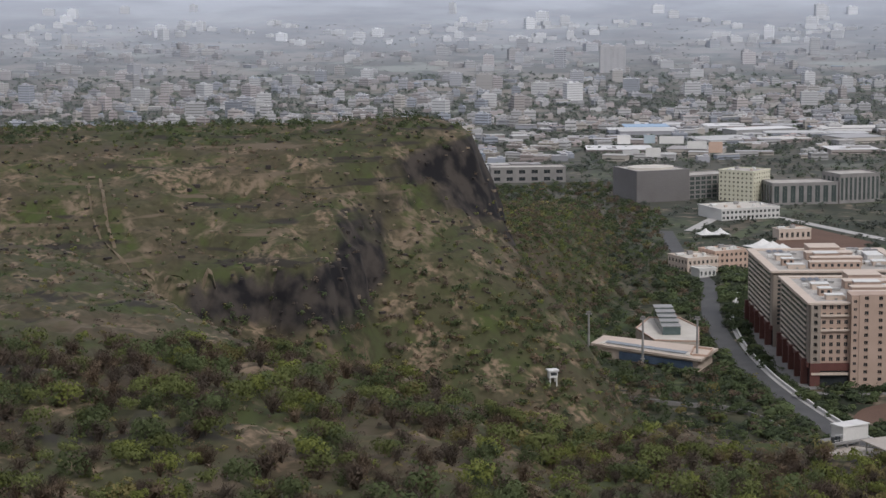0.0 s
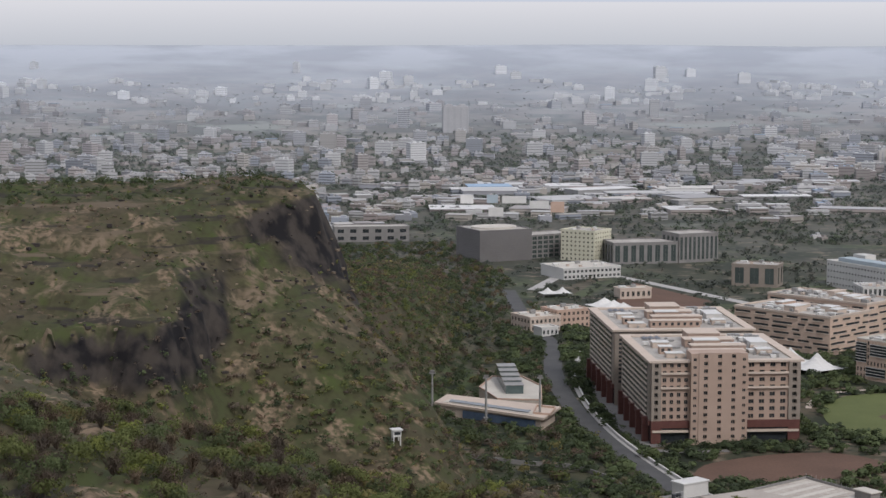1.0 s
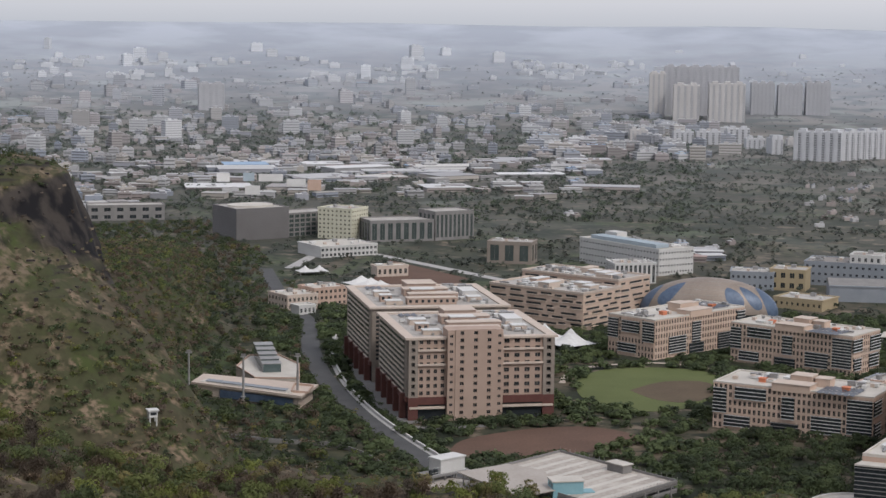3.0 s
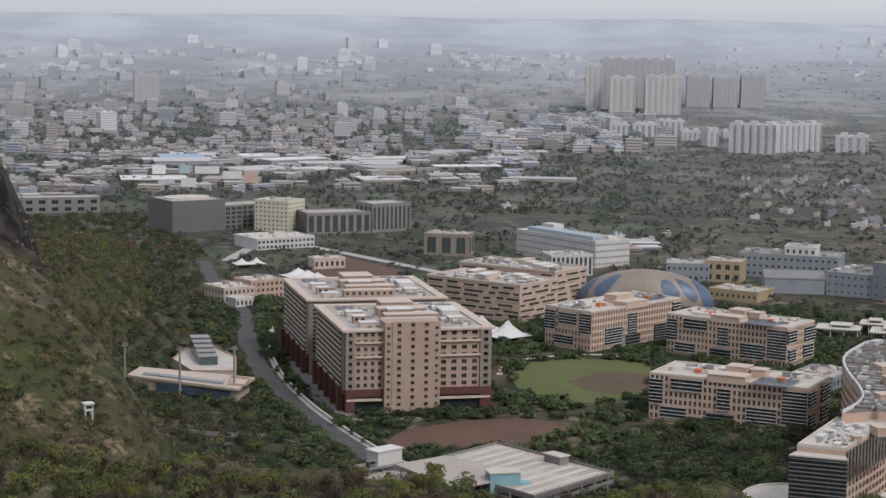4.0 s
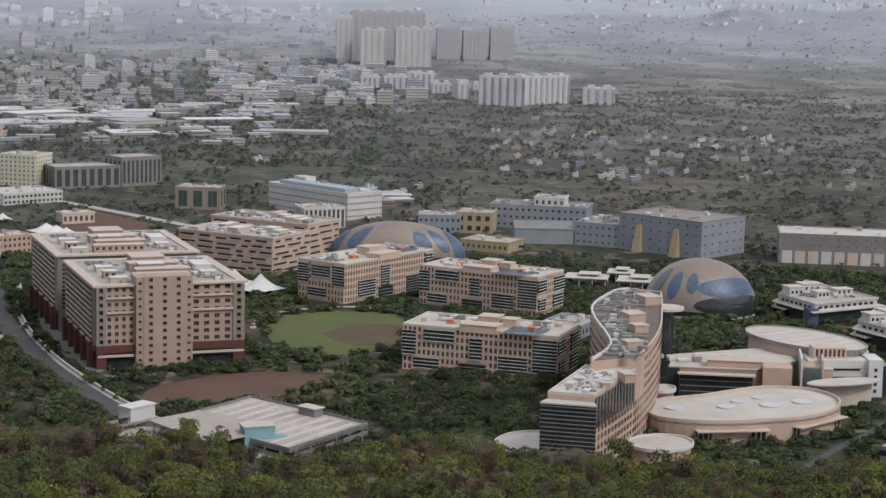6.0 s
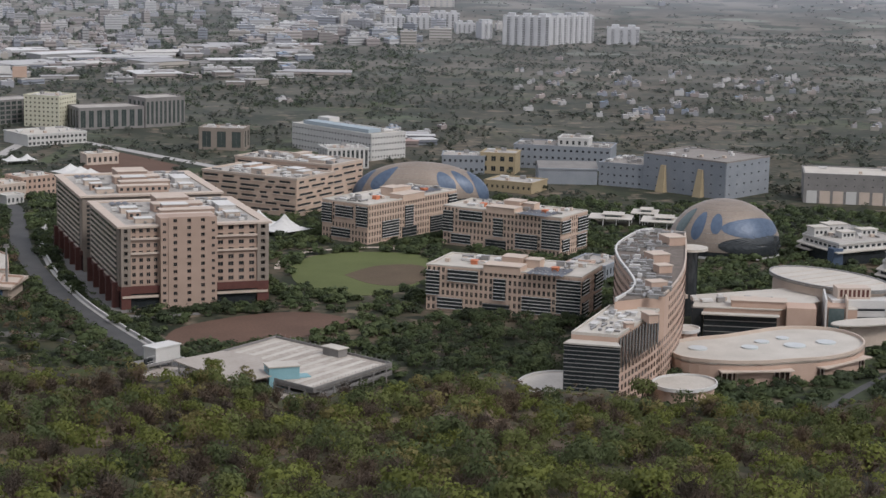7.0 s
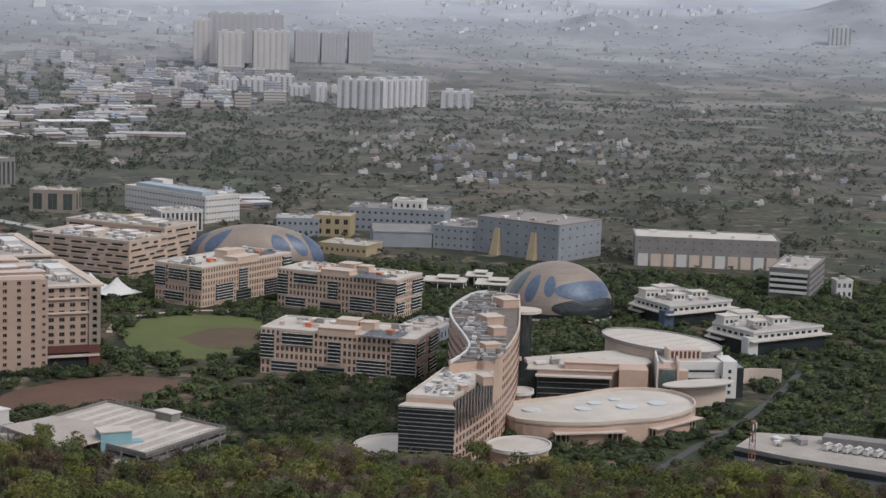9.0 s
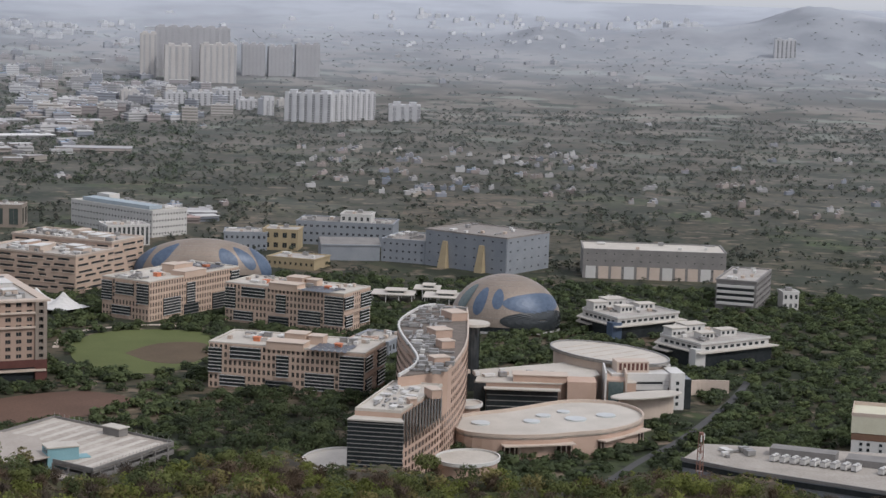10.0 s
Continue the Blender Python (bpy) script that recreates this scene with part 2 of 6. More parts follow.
    field = mix(span(cell.outputs[1], 0.75, 0.8), field, (0.062, 0.08, 0.034))
    field = mix(noise_at(0.012, 0.42, 0.6), field, (0.035, 0.04, 0.026))
    field = mix(noise_at(0.02, 0.5, 0.6), field, (0.022, 0.027, 0.016))
    field = mix(noise_at(0.06, 0.56, 0.66), field, (0.17, 0.135, 0.10))
    field = mix(noise_at(0.11, 0.52, 0.62), field, (0.022, 0.026, 0.017))
    # Middle and far tones: distance haze mixed into the ground colour.
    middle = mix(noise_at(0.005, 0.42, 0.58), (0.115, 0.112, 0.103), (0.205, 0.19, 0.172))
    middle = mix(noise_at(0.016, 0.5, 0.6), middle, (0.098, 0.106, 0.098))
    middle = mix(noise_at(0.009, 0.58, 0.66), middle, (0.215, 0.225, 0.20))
    # dry: palest far tone, standing for haze, not for parched ground.
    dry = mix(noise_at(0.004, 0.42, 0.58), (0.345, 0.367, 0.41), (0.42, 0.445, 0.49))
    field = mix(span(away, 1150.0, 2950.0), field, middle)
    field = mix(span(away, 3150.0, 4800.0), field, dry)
    # Far hill slopes: grey tone with haze in the colour.
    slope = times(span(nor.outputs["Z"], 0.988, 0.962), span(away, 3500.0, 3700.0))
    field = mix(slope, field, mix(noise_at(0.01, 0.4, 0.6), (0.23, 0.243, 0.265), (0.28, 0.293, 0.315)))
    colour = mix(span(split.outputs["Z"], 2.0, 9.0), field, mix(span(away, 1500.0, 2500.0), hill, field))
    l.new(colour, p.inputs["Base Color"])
    return m


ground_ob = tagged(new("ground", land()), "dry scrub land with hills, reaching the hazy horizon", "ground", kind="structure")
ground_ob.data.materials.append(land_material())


def backdrop():
    """A plain glowing ring that stands in for haze at the land's edge, fading upwards into the sky."""
    m = bpy.data.materials.new("glowing_haze")
    m.use_nodes = True
    n, l = m.node_tree.nodes, m.node_tree.links
    n.remove(n["Principled BSDF"])
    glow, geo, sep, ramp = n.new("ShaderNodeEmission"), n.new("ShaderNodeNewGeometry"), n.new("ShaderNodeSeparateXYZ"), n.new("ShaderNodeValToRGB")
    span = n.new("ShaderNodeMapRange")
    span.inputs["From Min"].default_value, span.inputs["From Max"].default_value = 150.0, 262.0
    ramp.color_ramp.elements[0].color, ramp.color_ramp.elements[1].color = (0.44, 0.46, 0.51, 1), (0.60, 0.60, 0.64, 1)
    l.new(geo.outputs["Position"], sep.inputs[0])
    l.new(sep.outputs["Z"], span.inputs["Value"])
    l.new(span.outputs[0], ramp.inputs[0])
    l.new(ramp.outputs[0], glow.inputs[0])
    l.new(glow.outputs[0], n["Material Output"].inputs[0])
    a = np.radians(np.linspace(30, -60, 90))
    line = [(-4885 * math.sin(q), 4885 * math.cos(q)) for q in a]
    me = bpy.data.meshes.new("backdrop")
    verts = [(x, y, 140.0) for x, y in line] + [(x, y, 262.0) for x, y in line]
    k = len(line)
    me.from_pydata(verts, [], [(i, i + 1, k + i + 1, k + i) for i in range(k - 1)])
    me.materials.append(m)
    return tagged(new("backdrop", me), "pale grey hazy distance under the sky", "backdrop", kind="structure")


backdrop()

# ---- facades ----
def shared(name, bm, mat):
    return mesh_of(bm, name, mat)


def put(name, me, parent, m, label=""):
    ob = new(name, me)
    ob.parent = parent
    ob.matrix_basis = m
    if label:
        tagged(ob, label)
    return ob


def punched(th, f, w, z0, z1, rows, cols, wide=0.5, high=0.5, wall=PEACH, pane=GLASS, deep=0.4, skip=(), sill=True, wname="wall"):
    """A wall skin with real openings and a pane set back in each. f: the wall's frame, x along it, -y outwards. skip: (x0, x1, z0, z1) areas covered by bays."""
    bm = bmesh.new()
    fh, cw = (z1 - z0) / rows, w / cols
    ww, wh = cw * wide, fh * high
    low = fh * (1 - high) * 0.55
    for r in range(rows + 1):
        a = z0 + r * fh - (fh - wh - low) if r else z0
        b = z0 + r * fh + low if r < rows else z1
        add_box(bm, 0, -deep, a, w, 0, b)
    for r in range(rows):
        a, b = z0 + r * fh + low, z0 + r * fh + low + wh
        edges = [0.0] + [e for c in range(cols) for e in (c * cw + (cw - ww) / 2, c * cw + (cw + ww) / 2)] + [w]
        for i in range(0, len(edges), 2):
            add_box(bm, edges[i], -deep, a, edges[i + 1], 0, b)
    if rows == 1:
        bm.free()
        for name, c in (("lintel", (0, -deep, z1 - (fh - wh - low), w, 0, z1)), ("plinth", (0, -deep, z0, w, 0, z0 + low))):
            part(name, box(*c), wall, th).matrix_basis = f
        edges = [0.0] + [e for c in range(cols) for e in (c * cw + (cw - ww) / 2, c * cw + (cw + ww) / 2)] + [w]
        for i in range(0, len(edges), 2):
            part("pier", box(edges[i], -deep, z0 + low, edges[i + 1], 0, z0 + low + wh), wall, th).matrix_basis = f
    else:
        part(wname, bm, wall, th).matrix_basis = f
    glass = box(-ww / 2, 0, 0, ww / 2, 0.06, wh)
    if sill:
        add_box(glass, -ww / 2, -deep - 0.12, -0.14, ww / 2, 0.0, -0.002, 1)
        add_box(glass, -0.04, -0.05, 0, 0.04, -0.002, wh, 1)
    me = shared("window", glass, (pane, wall))
    for r in range(rows):
        for c in range(cols):
            x, z = (c + 0.5) * cw, z0 + r * fh + low
            if any(a - 0.3 < x < b + 0.3 and lo - 1 < z + wh / 2 < hi + 0.3 for a, b, lo, hi in skip):
                continue
            put("window", me, th, f @ pose(x, -0.08, z))


def banded(th, f, x0, x1, z0, z1, n, glass=GLASS, fin=WHITEPAINT, proud=0.9, tall=0.28, out=0.3, name="glass_bay"):
    """A glazed bay with level fins across it."""
    bm = box(x0, -proud, z0, x1, 0.0, z1)
    bay = part(name, bm, glass, th, "dark banded glazing")
    bay.matrix_basis = f
    me = shared("fin", box(x0 - 0.1, -proud - out, 0, x1 + 0.1, -proud - 0.004, tall), fin)
    for i in range(n + 1):
        put("fin", me, bay, pose(0, 0, z0 + (z1 - z0 - tall) * i / n))
    return bay


def parapet(th, w, d, h, thick=0.5, rise=0.9, wall=PEACH_LIGHT, over=0.4, roof=ROOFGREY):
    part("roof", box(0.2, 0.2, h - 0.3, w - 0.2, d - 0.2, h), roof, th)
    bm = bmesh.new()
    a, b = -over, thick
    add_box(bm, a, a, h - 0.25, w - a, b, h + rise)
    add_box(bm, a, d - b, h - 0.25, w - a, d - a, h + rise)
    add_box(bm, a, b, h - 0.25, b, d - b, h + rise)
    add_box(bm, w - b, b, h - 0.25, w - a, d - b, h + rise)
    part("parapet", bm, wall, th)


def faces_of(w, d):
    """Frames of the front, the left, the right and the back wall."""
    return pose(0, 0, 0), pose(0, d, 0, 0, 0, -90), pose(w, 0, 0, 0, 0, 90), pose(w, d, 0, 0, 0, 180)


def unit_mesh(name, w, d, h, mat, legs=True):
    bm = bmesh.new()
    add_box(bm, -w / 2, -d / 2, 0.3, w / 2, d / 2, h)
    add_box(bm, -w / 2 - 0.08, -d / 2 - 0.08, h, w / 2 + 0.08, d / 2 + 0.08, h + 0.1)
    if legs:
        for sx in (-1, 1):
            add_box(bm, sx * w * 0.4 - 0.1, -d / 2, 0, sx * w * 0.4 + 0.1, d / 2, 0.3)
    return mesh_of(bm, name, mat)


UNITS = [unit_mesh("roof_unit", 2.4, 1.8, 1.7, WHITEPAINT), unit_mesh("roof_unit", 3.6, 2.2, 2.2, STEEL), unit_mesh("roof_unit", 5.5, 3.0, 1.3, WHITEPAINT), unit_mesh("roof_unit", 1.4, 1.4, 1.2, STEEL), unit_mesh("roof_duct", 7.0, 0.9, 1.0, STEEL), unit_mesh("roof_unit", 2.2, 2.0, 1.6, PEACH_LIGHT)]
PANEL = mesh_of(prism([(0, 0), (2.2, 0), (2.2, 0.06), (0, 0.06)], 0, 9.0), "solar_panel", material("solar_panel", (0.06, 0.064, 0.075), (0.10, 0.105, 0.12), 0.4, 0.3, 3.0, 0.0, 0.0, 0.3))


def clutter(th, x0, y0, x1, y1, z, count, seed):
    rng = random.Random(seed)
    for _ in range(count):
        me = rng.choice(UNITS)
        put(me.name.split(".")[0], me, th, pose(rng.uniform(x0, x1), rng.uniform(y0, y1), z, 0, 0, rng.choice((0, 0, 90))))


def panels(th, x0, x1, y, z, turn=0):
    n = int((x1 - x0) / 3.2)
    for i in range(n):
        put("solar_panel", PANEL, th, pose(x0 + i * 3.2, y, z + 0.5, -90, -12, turn))


def penthouse(th, x0, y0, x1, y1, z, h, wall=PEACH, roof=PEACH_LIGHT, windows=0, name="penthouse"):
    bm = box(x0, y0, z, x1, y1, z + h)
    pent = part(name, bm, wall, th)
    part("penthouse_roof", box(x0 - 0.3, y0 - 0.3, z + h, x1 + 0.3, y1 + 0.3, z + h + 0.35), roof, pent)
    if windows:
        me = shared("window", box(-0.7, 0, 0, 0.7, 0.1, 1.5), GLASS)
        for i in range(windows):
            put("window", me, pent, pose(x0 + (i + 0.5) * (x1 - x0) / windows, y0 - 0.06, z + h * 0.35))
    return pent


FOOT = []


def keep_clear(*pts):
    FOOT.append(pts)


# ---- the tall pink office with its two wings ----
def tall_office(x, y, w, d, h, front, label, shift=0.0):
    th = thing("office_block", x, y, 0, 0, label, "office building", "two-winged office")
    keep_clear((x - 4, y - 7), (x + w + 4, y - 7), (x + w + 4, y + d + 3), (x - 4, y + d + 3))
    fr, le, ri, ba = faces_of(w, d)
    part("core", box(0, 0, 0, w, d, h - 0.4), TAUPE, th)
    base = 10.8
    side = le @ pose(0, 0, 0)
    part("wall", box(0, -0.5, base, 4.0, 0, h), TAUPE, th).matrix_basis = side
    part("wall", box(d - 7, -0.5, base, d, 0, h), TAUPE, th).matrix_basis = side
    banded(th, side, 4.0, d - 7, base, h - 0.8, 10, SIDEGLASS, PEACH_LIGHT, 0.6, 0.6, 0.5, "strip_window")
    me = shared("pier", box(-1.3, -3.0, 0, 1.3, 0, base + 1.0), BRICKRED)
    for i in range(5):
        put("pier", me, th, side @ pose(6 + i * (d - 12) / 4, 0, 0), "dark red clad pier")
    part("base_wall", box(0, -1.2, base - 2.2, d, 0, base), BRICKRED, th).matrix_basis = side
    part("base_glass", box(0, -0.15, 0, d, 0, base - 2.2), GLASS, th).matrix_basis = side
    if front:
        t0, t1 = 18.0, 44.5
        for a, b, flip in ((0, t0, False), (t1, w, True)):
            seg = b - a
            f = pose(a, 0, 0)
            n0, n1 = (4.5, seg) if not flip else (0, seg - 5.5)
            s0, s1 = (0, 4.5) if not flip else (seg - 5.5, seg)
            punched(th, f @ pose(s0, 0, 0), s1 - s0, base, h, 8, 1, 0.38, 0.55, TAUPE, deep=1.5)
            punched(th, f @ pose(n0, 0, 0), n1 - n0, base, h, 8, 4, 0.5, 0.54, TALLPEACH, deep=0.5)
            for z in (26.6, 33.4):
                part("ledge", box(n0, -1.7, z - 0.9, n1, -0.52, z), PEACH_LIGHT, th).matrix_basis = f
            part("base_wall", box(0, -1.6, base - 3.4, seg, 0, base), BRICKRED, th).matrix_basis = f
            part("base_beam", box(0.5, -2.2, base - 5.4, seg - 0.5, -0.1, base - 4.4), PEACH_LIGHT, th).matrix_basis = f
            part("base_glass", box(0, -0.2, 0, seg, 0, base - 3.4), GLASS, th).matrix_basis = f
            part("pier", box(s0, -1.6, 0, s1, -0.21, base - 3.4), BRICKRED, th, "dark red clad pier").matrix_basis = f
        tw = pose(t0, -4.0, 0)
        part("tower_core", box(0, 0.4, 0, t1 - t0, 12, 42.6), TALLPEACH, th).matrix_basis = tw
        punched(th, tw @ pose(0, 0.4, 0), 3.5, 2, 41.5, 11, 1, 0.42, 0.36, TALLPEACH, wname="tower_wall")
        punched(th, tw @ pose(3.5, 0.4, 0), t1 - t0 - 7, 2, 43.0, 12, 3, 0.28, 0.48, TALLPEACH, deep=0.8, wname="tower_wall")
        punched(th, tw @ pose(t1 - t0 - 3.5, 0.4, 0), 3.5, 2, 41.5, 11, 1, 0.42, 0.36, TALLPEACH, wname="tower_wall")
        part("plinth", box(0, -0.4, 0, t1 - t0, 0.4, 2), TALLPEACH, th).matrix_basis = tw
    else:
        banded(th, fr, 2, 10, base, h - 1, 12, GLASS, TAUPE, 0.5, 0.8, 0.3)
        part("wall", box(0, -0.5, 0, 2, 0, h), TAUPE, th)
        part("wall", box(10, -0.5, 0, w, 0, h), TAUPE, th)
    punched(th, ri, d, base, h, 8, 14, 0.4, 0.5, TAUPE)
    parapet(th, w, d, h, 3.0, 0.7, PEACH_LIGHT, 1.6, ROOFGREY)
    for x0, y0, x1, y1, up, wall, lid, win in (
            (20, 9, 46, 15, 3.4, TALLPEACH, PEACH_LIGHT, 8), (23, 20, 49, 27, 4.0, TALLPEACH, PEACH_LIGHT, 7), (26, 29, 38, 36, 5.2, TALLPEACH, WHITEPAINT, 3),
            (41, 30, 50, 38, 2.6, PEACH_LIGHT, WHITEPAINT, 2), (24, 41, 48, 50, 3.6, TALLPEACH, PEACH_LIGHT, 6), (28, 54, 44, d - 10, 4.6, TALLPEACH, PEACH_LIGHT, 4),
            (9, 10, 17, 15, 2.2, PEACH_LIGHT, WHITEPAINT, 0), (8, 22, 14, 27, 3.4, TALLPEACH, WHITEPAINT, 2), (8, 40, 16, 46, 2.6, PEACH_LIGHT, WHITEPAINT, 0),
            (54, 18, 61, 24, 2.4, PEACH_LIGHT, WHITEPAINT, 0), (55, 36, 63, 52, 2.8, WHITEPAINT, WHITEPAINT, 0)):
        penthouse(th, x0, y0, x1, y1, h, up, wall, lid, win)
    clutter(th, 52, 6, w - 6, d - 8, h, 26, 5)
    clutter(th, 6, 6, 20, d - 8, h, 12, 6)
    clutter(th, 22, 27, 50, 31, h, 8, 7)
    panels(th, 8, 18, d - 14, h)
    return th


tall_office(167, 892, 70, 78, 38.3, True, "tall pinkish-beige office block with dark red base and stair tower")
tall_office(166, 988, 71, 80, 38.3, False, "tall pinkish-beige office wing with taupe end wall behind its twin")


# ---- the long office with staggered slit windows ----
def slit_office(x, y, turn, w, d, h, seed, label):
    th = thing("office_block", x, y, 0, turn, label, "office building", "slit-window offices")
    part("core", box(0, 0, 0, w, d, h - 0.4), LAWNPEACH, th)
    rng = random.Random(seed)
    for f, span in zip(faces_of(w, d)[:2], (w, d)):
        for r in range(6):
            z = 2.2 + r * (h - 2) / 6
            u = rng.uniform(0.5, 4)
            while u < span - 3:
                ln = min(rng.choice((5, 8, 11, 14)), span - u - 1)
                win = part("slit_window", box(0, -0.04, 0, ln, 0.02, 1.25), GLASS, th)
                win.matrix_basis = f @ pose(u, 0, z + rng.choice((0, 0.7)))
                part("sill", box(-0.2, -0.6, -0.45, ln + 0.2, 0.0, -0.15), PEACH_LIGHT, win)
                u += ln + rng.uniform(1.5, 5)
    parapet(th, w, d, h, 0.6, 1.0, PEACH_LIGHT, 0.4, ROOFGREY)
    for i in range(5):
        a, b = rng.uniform(4, w - 16), rng.uniform(4, d - 12)
        penthouse(th, a, b, a + rng.uniform(6, 14), b + rng.uniform(5, 9), h, rng.uniform(1.8, 3.6), rng.choice((PEACH, PEACH_LIGHT)), rng.choice((WHITEPAINT, PEACH_LIGHT)))
    clutter(th, 4, 4, w - 4, d - 4, h, 40, seed)
    return th


slit_office(318, 1131, 40, 41, 70, 22.6, 3, "peach office building with staggered slit windows and cluttered roof")
slit_office(352, 1172, 40, 36, 74, 24.5, 4, "peach office building with slit windows beside a road")
keep_clear((312, 1128), (380, 1172), (300, 1270), (255, 1180))


# ---- three six-storey offices round the lawn ----
def lawn_office(x, y, turn, w, d, h, long_left, label, seed):
    """Origin at the near corner. long_left: the long, much glazed front is the left wall."""
    th = thing("office_block", x, y, 0, turn, label, "office building", "offices round the lawn")
    part("core", box(0, 0, 0, w, d, h - 0.4), LAWNPEACH, th)
    fr, le, ri, ba = faces_of(w, d)
    main, mw, end, ew = (le, d, fr, w) if long_left else (fr, w, le, d)
    fh = h / 6
    k = mw / 75
    bays = [(0, 6.5, 2, 5.4), (10.5, 25.5, 4, 5.7), (33, 39, 2, 5.0), (47, 61, 0.6, 3), (5.5, 18, 0.3, 1.9), (28, 41, 0, 1.6), (63.5, 75, 1, 5.6)]
    if not long_left:
        bays = [(11, 25, 0.5, 3.2), (30, 37, 1.5, 5.0), (28, 40, 0, 1.7), (52, 64, 0, 2.6), (68, 75, 3.5, 5.6)]
    spans = [(a * k, b * k, lo * fh + 0.4, hi * fh) for a, b, lo, hi in bays]
    punched(th, main, mw, 0, h, 6, int(mw / 2.3), 0.56, 0.64, LAWNPEACH, skip=spans)
    for a, b, lo, hi in spans:
        banded(th, main, a, b, lo, hi, max(3, int((hi - lo) / 1.5)), GLASS, STEEL if lo < 1 else WHITEPAINT)
    eb = [(0, ew * 0.33, 3.6 * fh, 5.5 * fh), (ew * 0.62, ew, 3.2 * fh, 5.5 * fh), (ew * 0.05, ew * 0.3, 0.8 * fh, 2.6 * fh), (ew * 0.6, ew * 0.95, 0.8 * fh, 2.8 * fh)]
    if not long_left:
        eb = [(0, ew * 0.22, 2.6 * fh, 5.6 * fh), (ew * 0.3, ew * 0.68, 3.7 * fh, 5.5 * fh), (ew * 0.76, ew, 2.6 * fh, 5.7 * fh), (ew * 0.22, ew * 0.62, 0.6 * fh, 2.0 * fh)]
    punched(th, end, ew, 0, h, 6, int(ew / 2.3), 0.56, 0.64, LAWNPEACH, skip=eb)
    for a, b, lo, hi in eb:
        banded(th, end, a, b, lo, hi, max(3, int((hi - lo) / 1.5)))
    parapet(th, w, d, h, 0.9, 0.6, ROOFWHITE, 0.3, ROOFWHITE)

    def on_roof(u, v):
        return (v, mw - u) if long_left else (u, v)

    def pent(u0, v0, u1, v1, z, ht, wall=LAWNPEACH, roof=PEACH_LIGHT):
        (a, b), (c, e) = on_roof(u0, v0), on_roof(u1, v1)
        penthouse(th, min(a, c), min(b, e), max(a, c), max(b, e), z, ht, wall, roof)

    pent(28 * k, -0.9, 46 * k, 9, h - 1.2, 3.6)
    pent(33 * k, 11, 43 * k, 20, h, 4.6)
    pent(44 * k, 13, 51 * k, 20, h, 3.8)
    pent(18 * k, 10, 21 * k, 13, h, 1.7, TERRACOTTA, TERRACOTTA)
    pent(58 * k, 9, 61 * k, 12, h, 1.7, TERRACOTTA, TERRACOTTA)
    for u0 in (52,):
        for i in range(6):
            for v in (5, 15):
                a, b = on_roof((u0 + i * 3.0) * k, v)
                put("solar_panel", PANEL, th, pose(a, b, h + 0.5, -90, -14, 90 if long_left else 0))
    rng = random.Random(seed)
    for _ in range(34):
        a, b = on_roof(rng.uniform(4, mw - 6), rng.uniform(9, ew - 4))
        me = rng.choice(UNITS)
        put(me.name.split(".")[0], me, th, pose(a, b, h, 0, 0, rng.choice((0, 90))))
    return th


lawn_office(331, 1031, 33, 81, 33, 22.0, False, "six-storey beige office with glazed corner bays above the lawn", 11)
lawn_office(420, 968, 40, 32, 73, 21.5, True, "six-storey beige office with banded glass bays and a white roof", 12)
lawn_office(362, 809, 50, 34, 75, 21.3, True, "six-storey beige office with banded glass bays and solar panels", 13)
keep_clear((330, 1022), (402, 1070), (384, 1105), (306, 1052))
keep_clear((420, 962), (448, 988), (402, 1048), (370, 1020))
keep_clear((362, 803), (388, 832), (328, 888), (298, 856))


# ---- the curved hotel ----
def smooth_line(pts, n):
    """A line through the points, rounded (Catmull-Rom)."""
    out = []
    p = [pts[0], *pts, pts[-1]]
    for i in range(1, len(p) - 2):
        for s in range(n):
            t = s / n
            out.append(tuple(0.5 * (2 * p[i][k] + (p[i + 1][k] - p[i - 1][k]) * t + (2 * p[i - 1][k] - 5 * p[i][k] + 4 * p[i + 1][k] - p[i + 2][k]) * t * t + (3 * p[i][k] - p[i - 1][k] - 3 * p[i + 1][k] + p[i + 2][k]) * t ** 3) for k in range(len(p[0]))))
    return out + [tuple(pts[-1])]


def ring_wall(pts, z0, z1, thick, closed=True):
    """An upright band along a line, thickened inwards to its left."""
    bm = bmesh.new()
    n = len(pts)
    rows = []
    for i, (x, y) in enumerate(pts):
        a, b = (pts[i - 1], pts[(i + 1) % n]) if closed else (pts[max(i - 1, 0)], pts[min(i + 1, n - 1)])
        t = Vector((b[0] - a[0], b[1] - a[1])).normalized()
        q = (x - t.y * thick, y + t.x * thick)
        rows.append([bm.verts.new(c) for c in ((x, y, z0), (x, y, z1), (*q, z1), (*q, z0))])
    for i in range(n if closed else n - 1):
        a, b = rows[i], rows[(i + 1) % n]
        for k in range(4):
            bm.faces.new((a[k], b[k], b[(k + 1) % 4], a[(k + 1) % 4]))
    if not closed:
        bm.faces.new(rows[0])
        bm.faces.new(rows[-1][::-1])
    bmesh.ops.recalc_face_normals(bm, faces=bm.faces)
    return bm


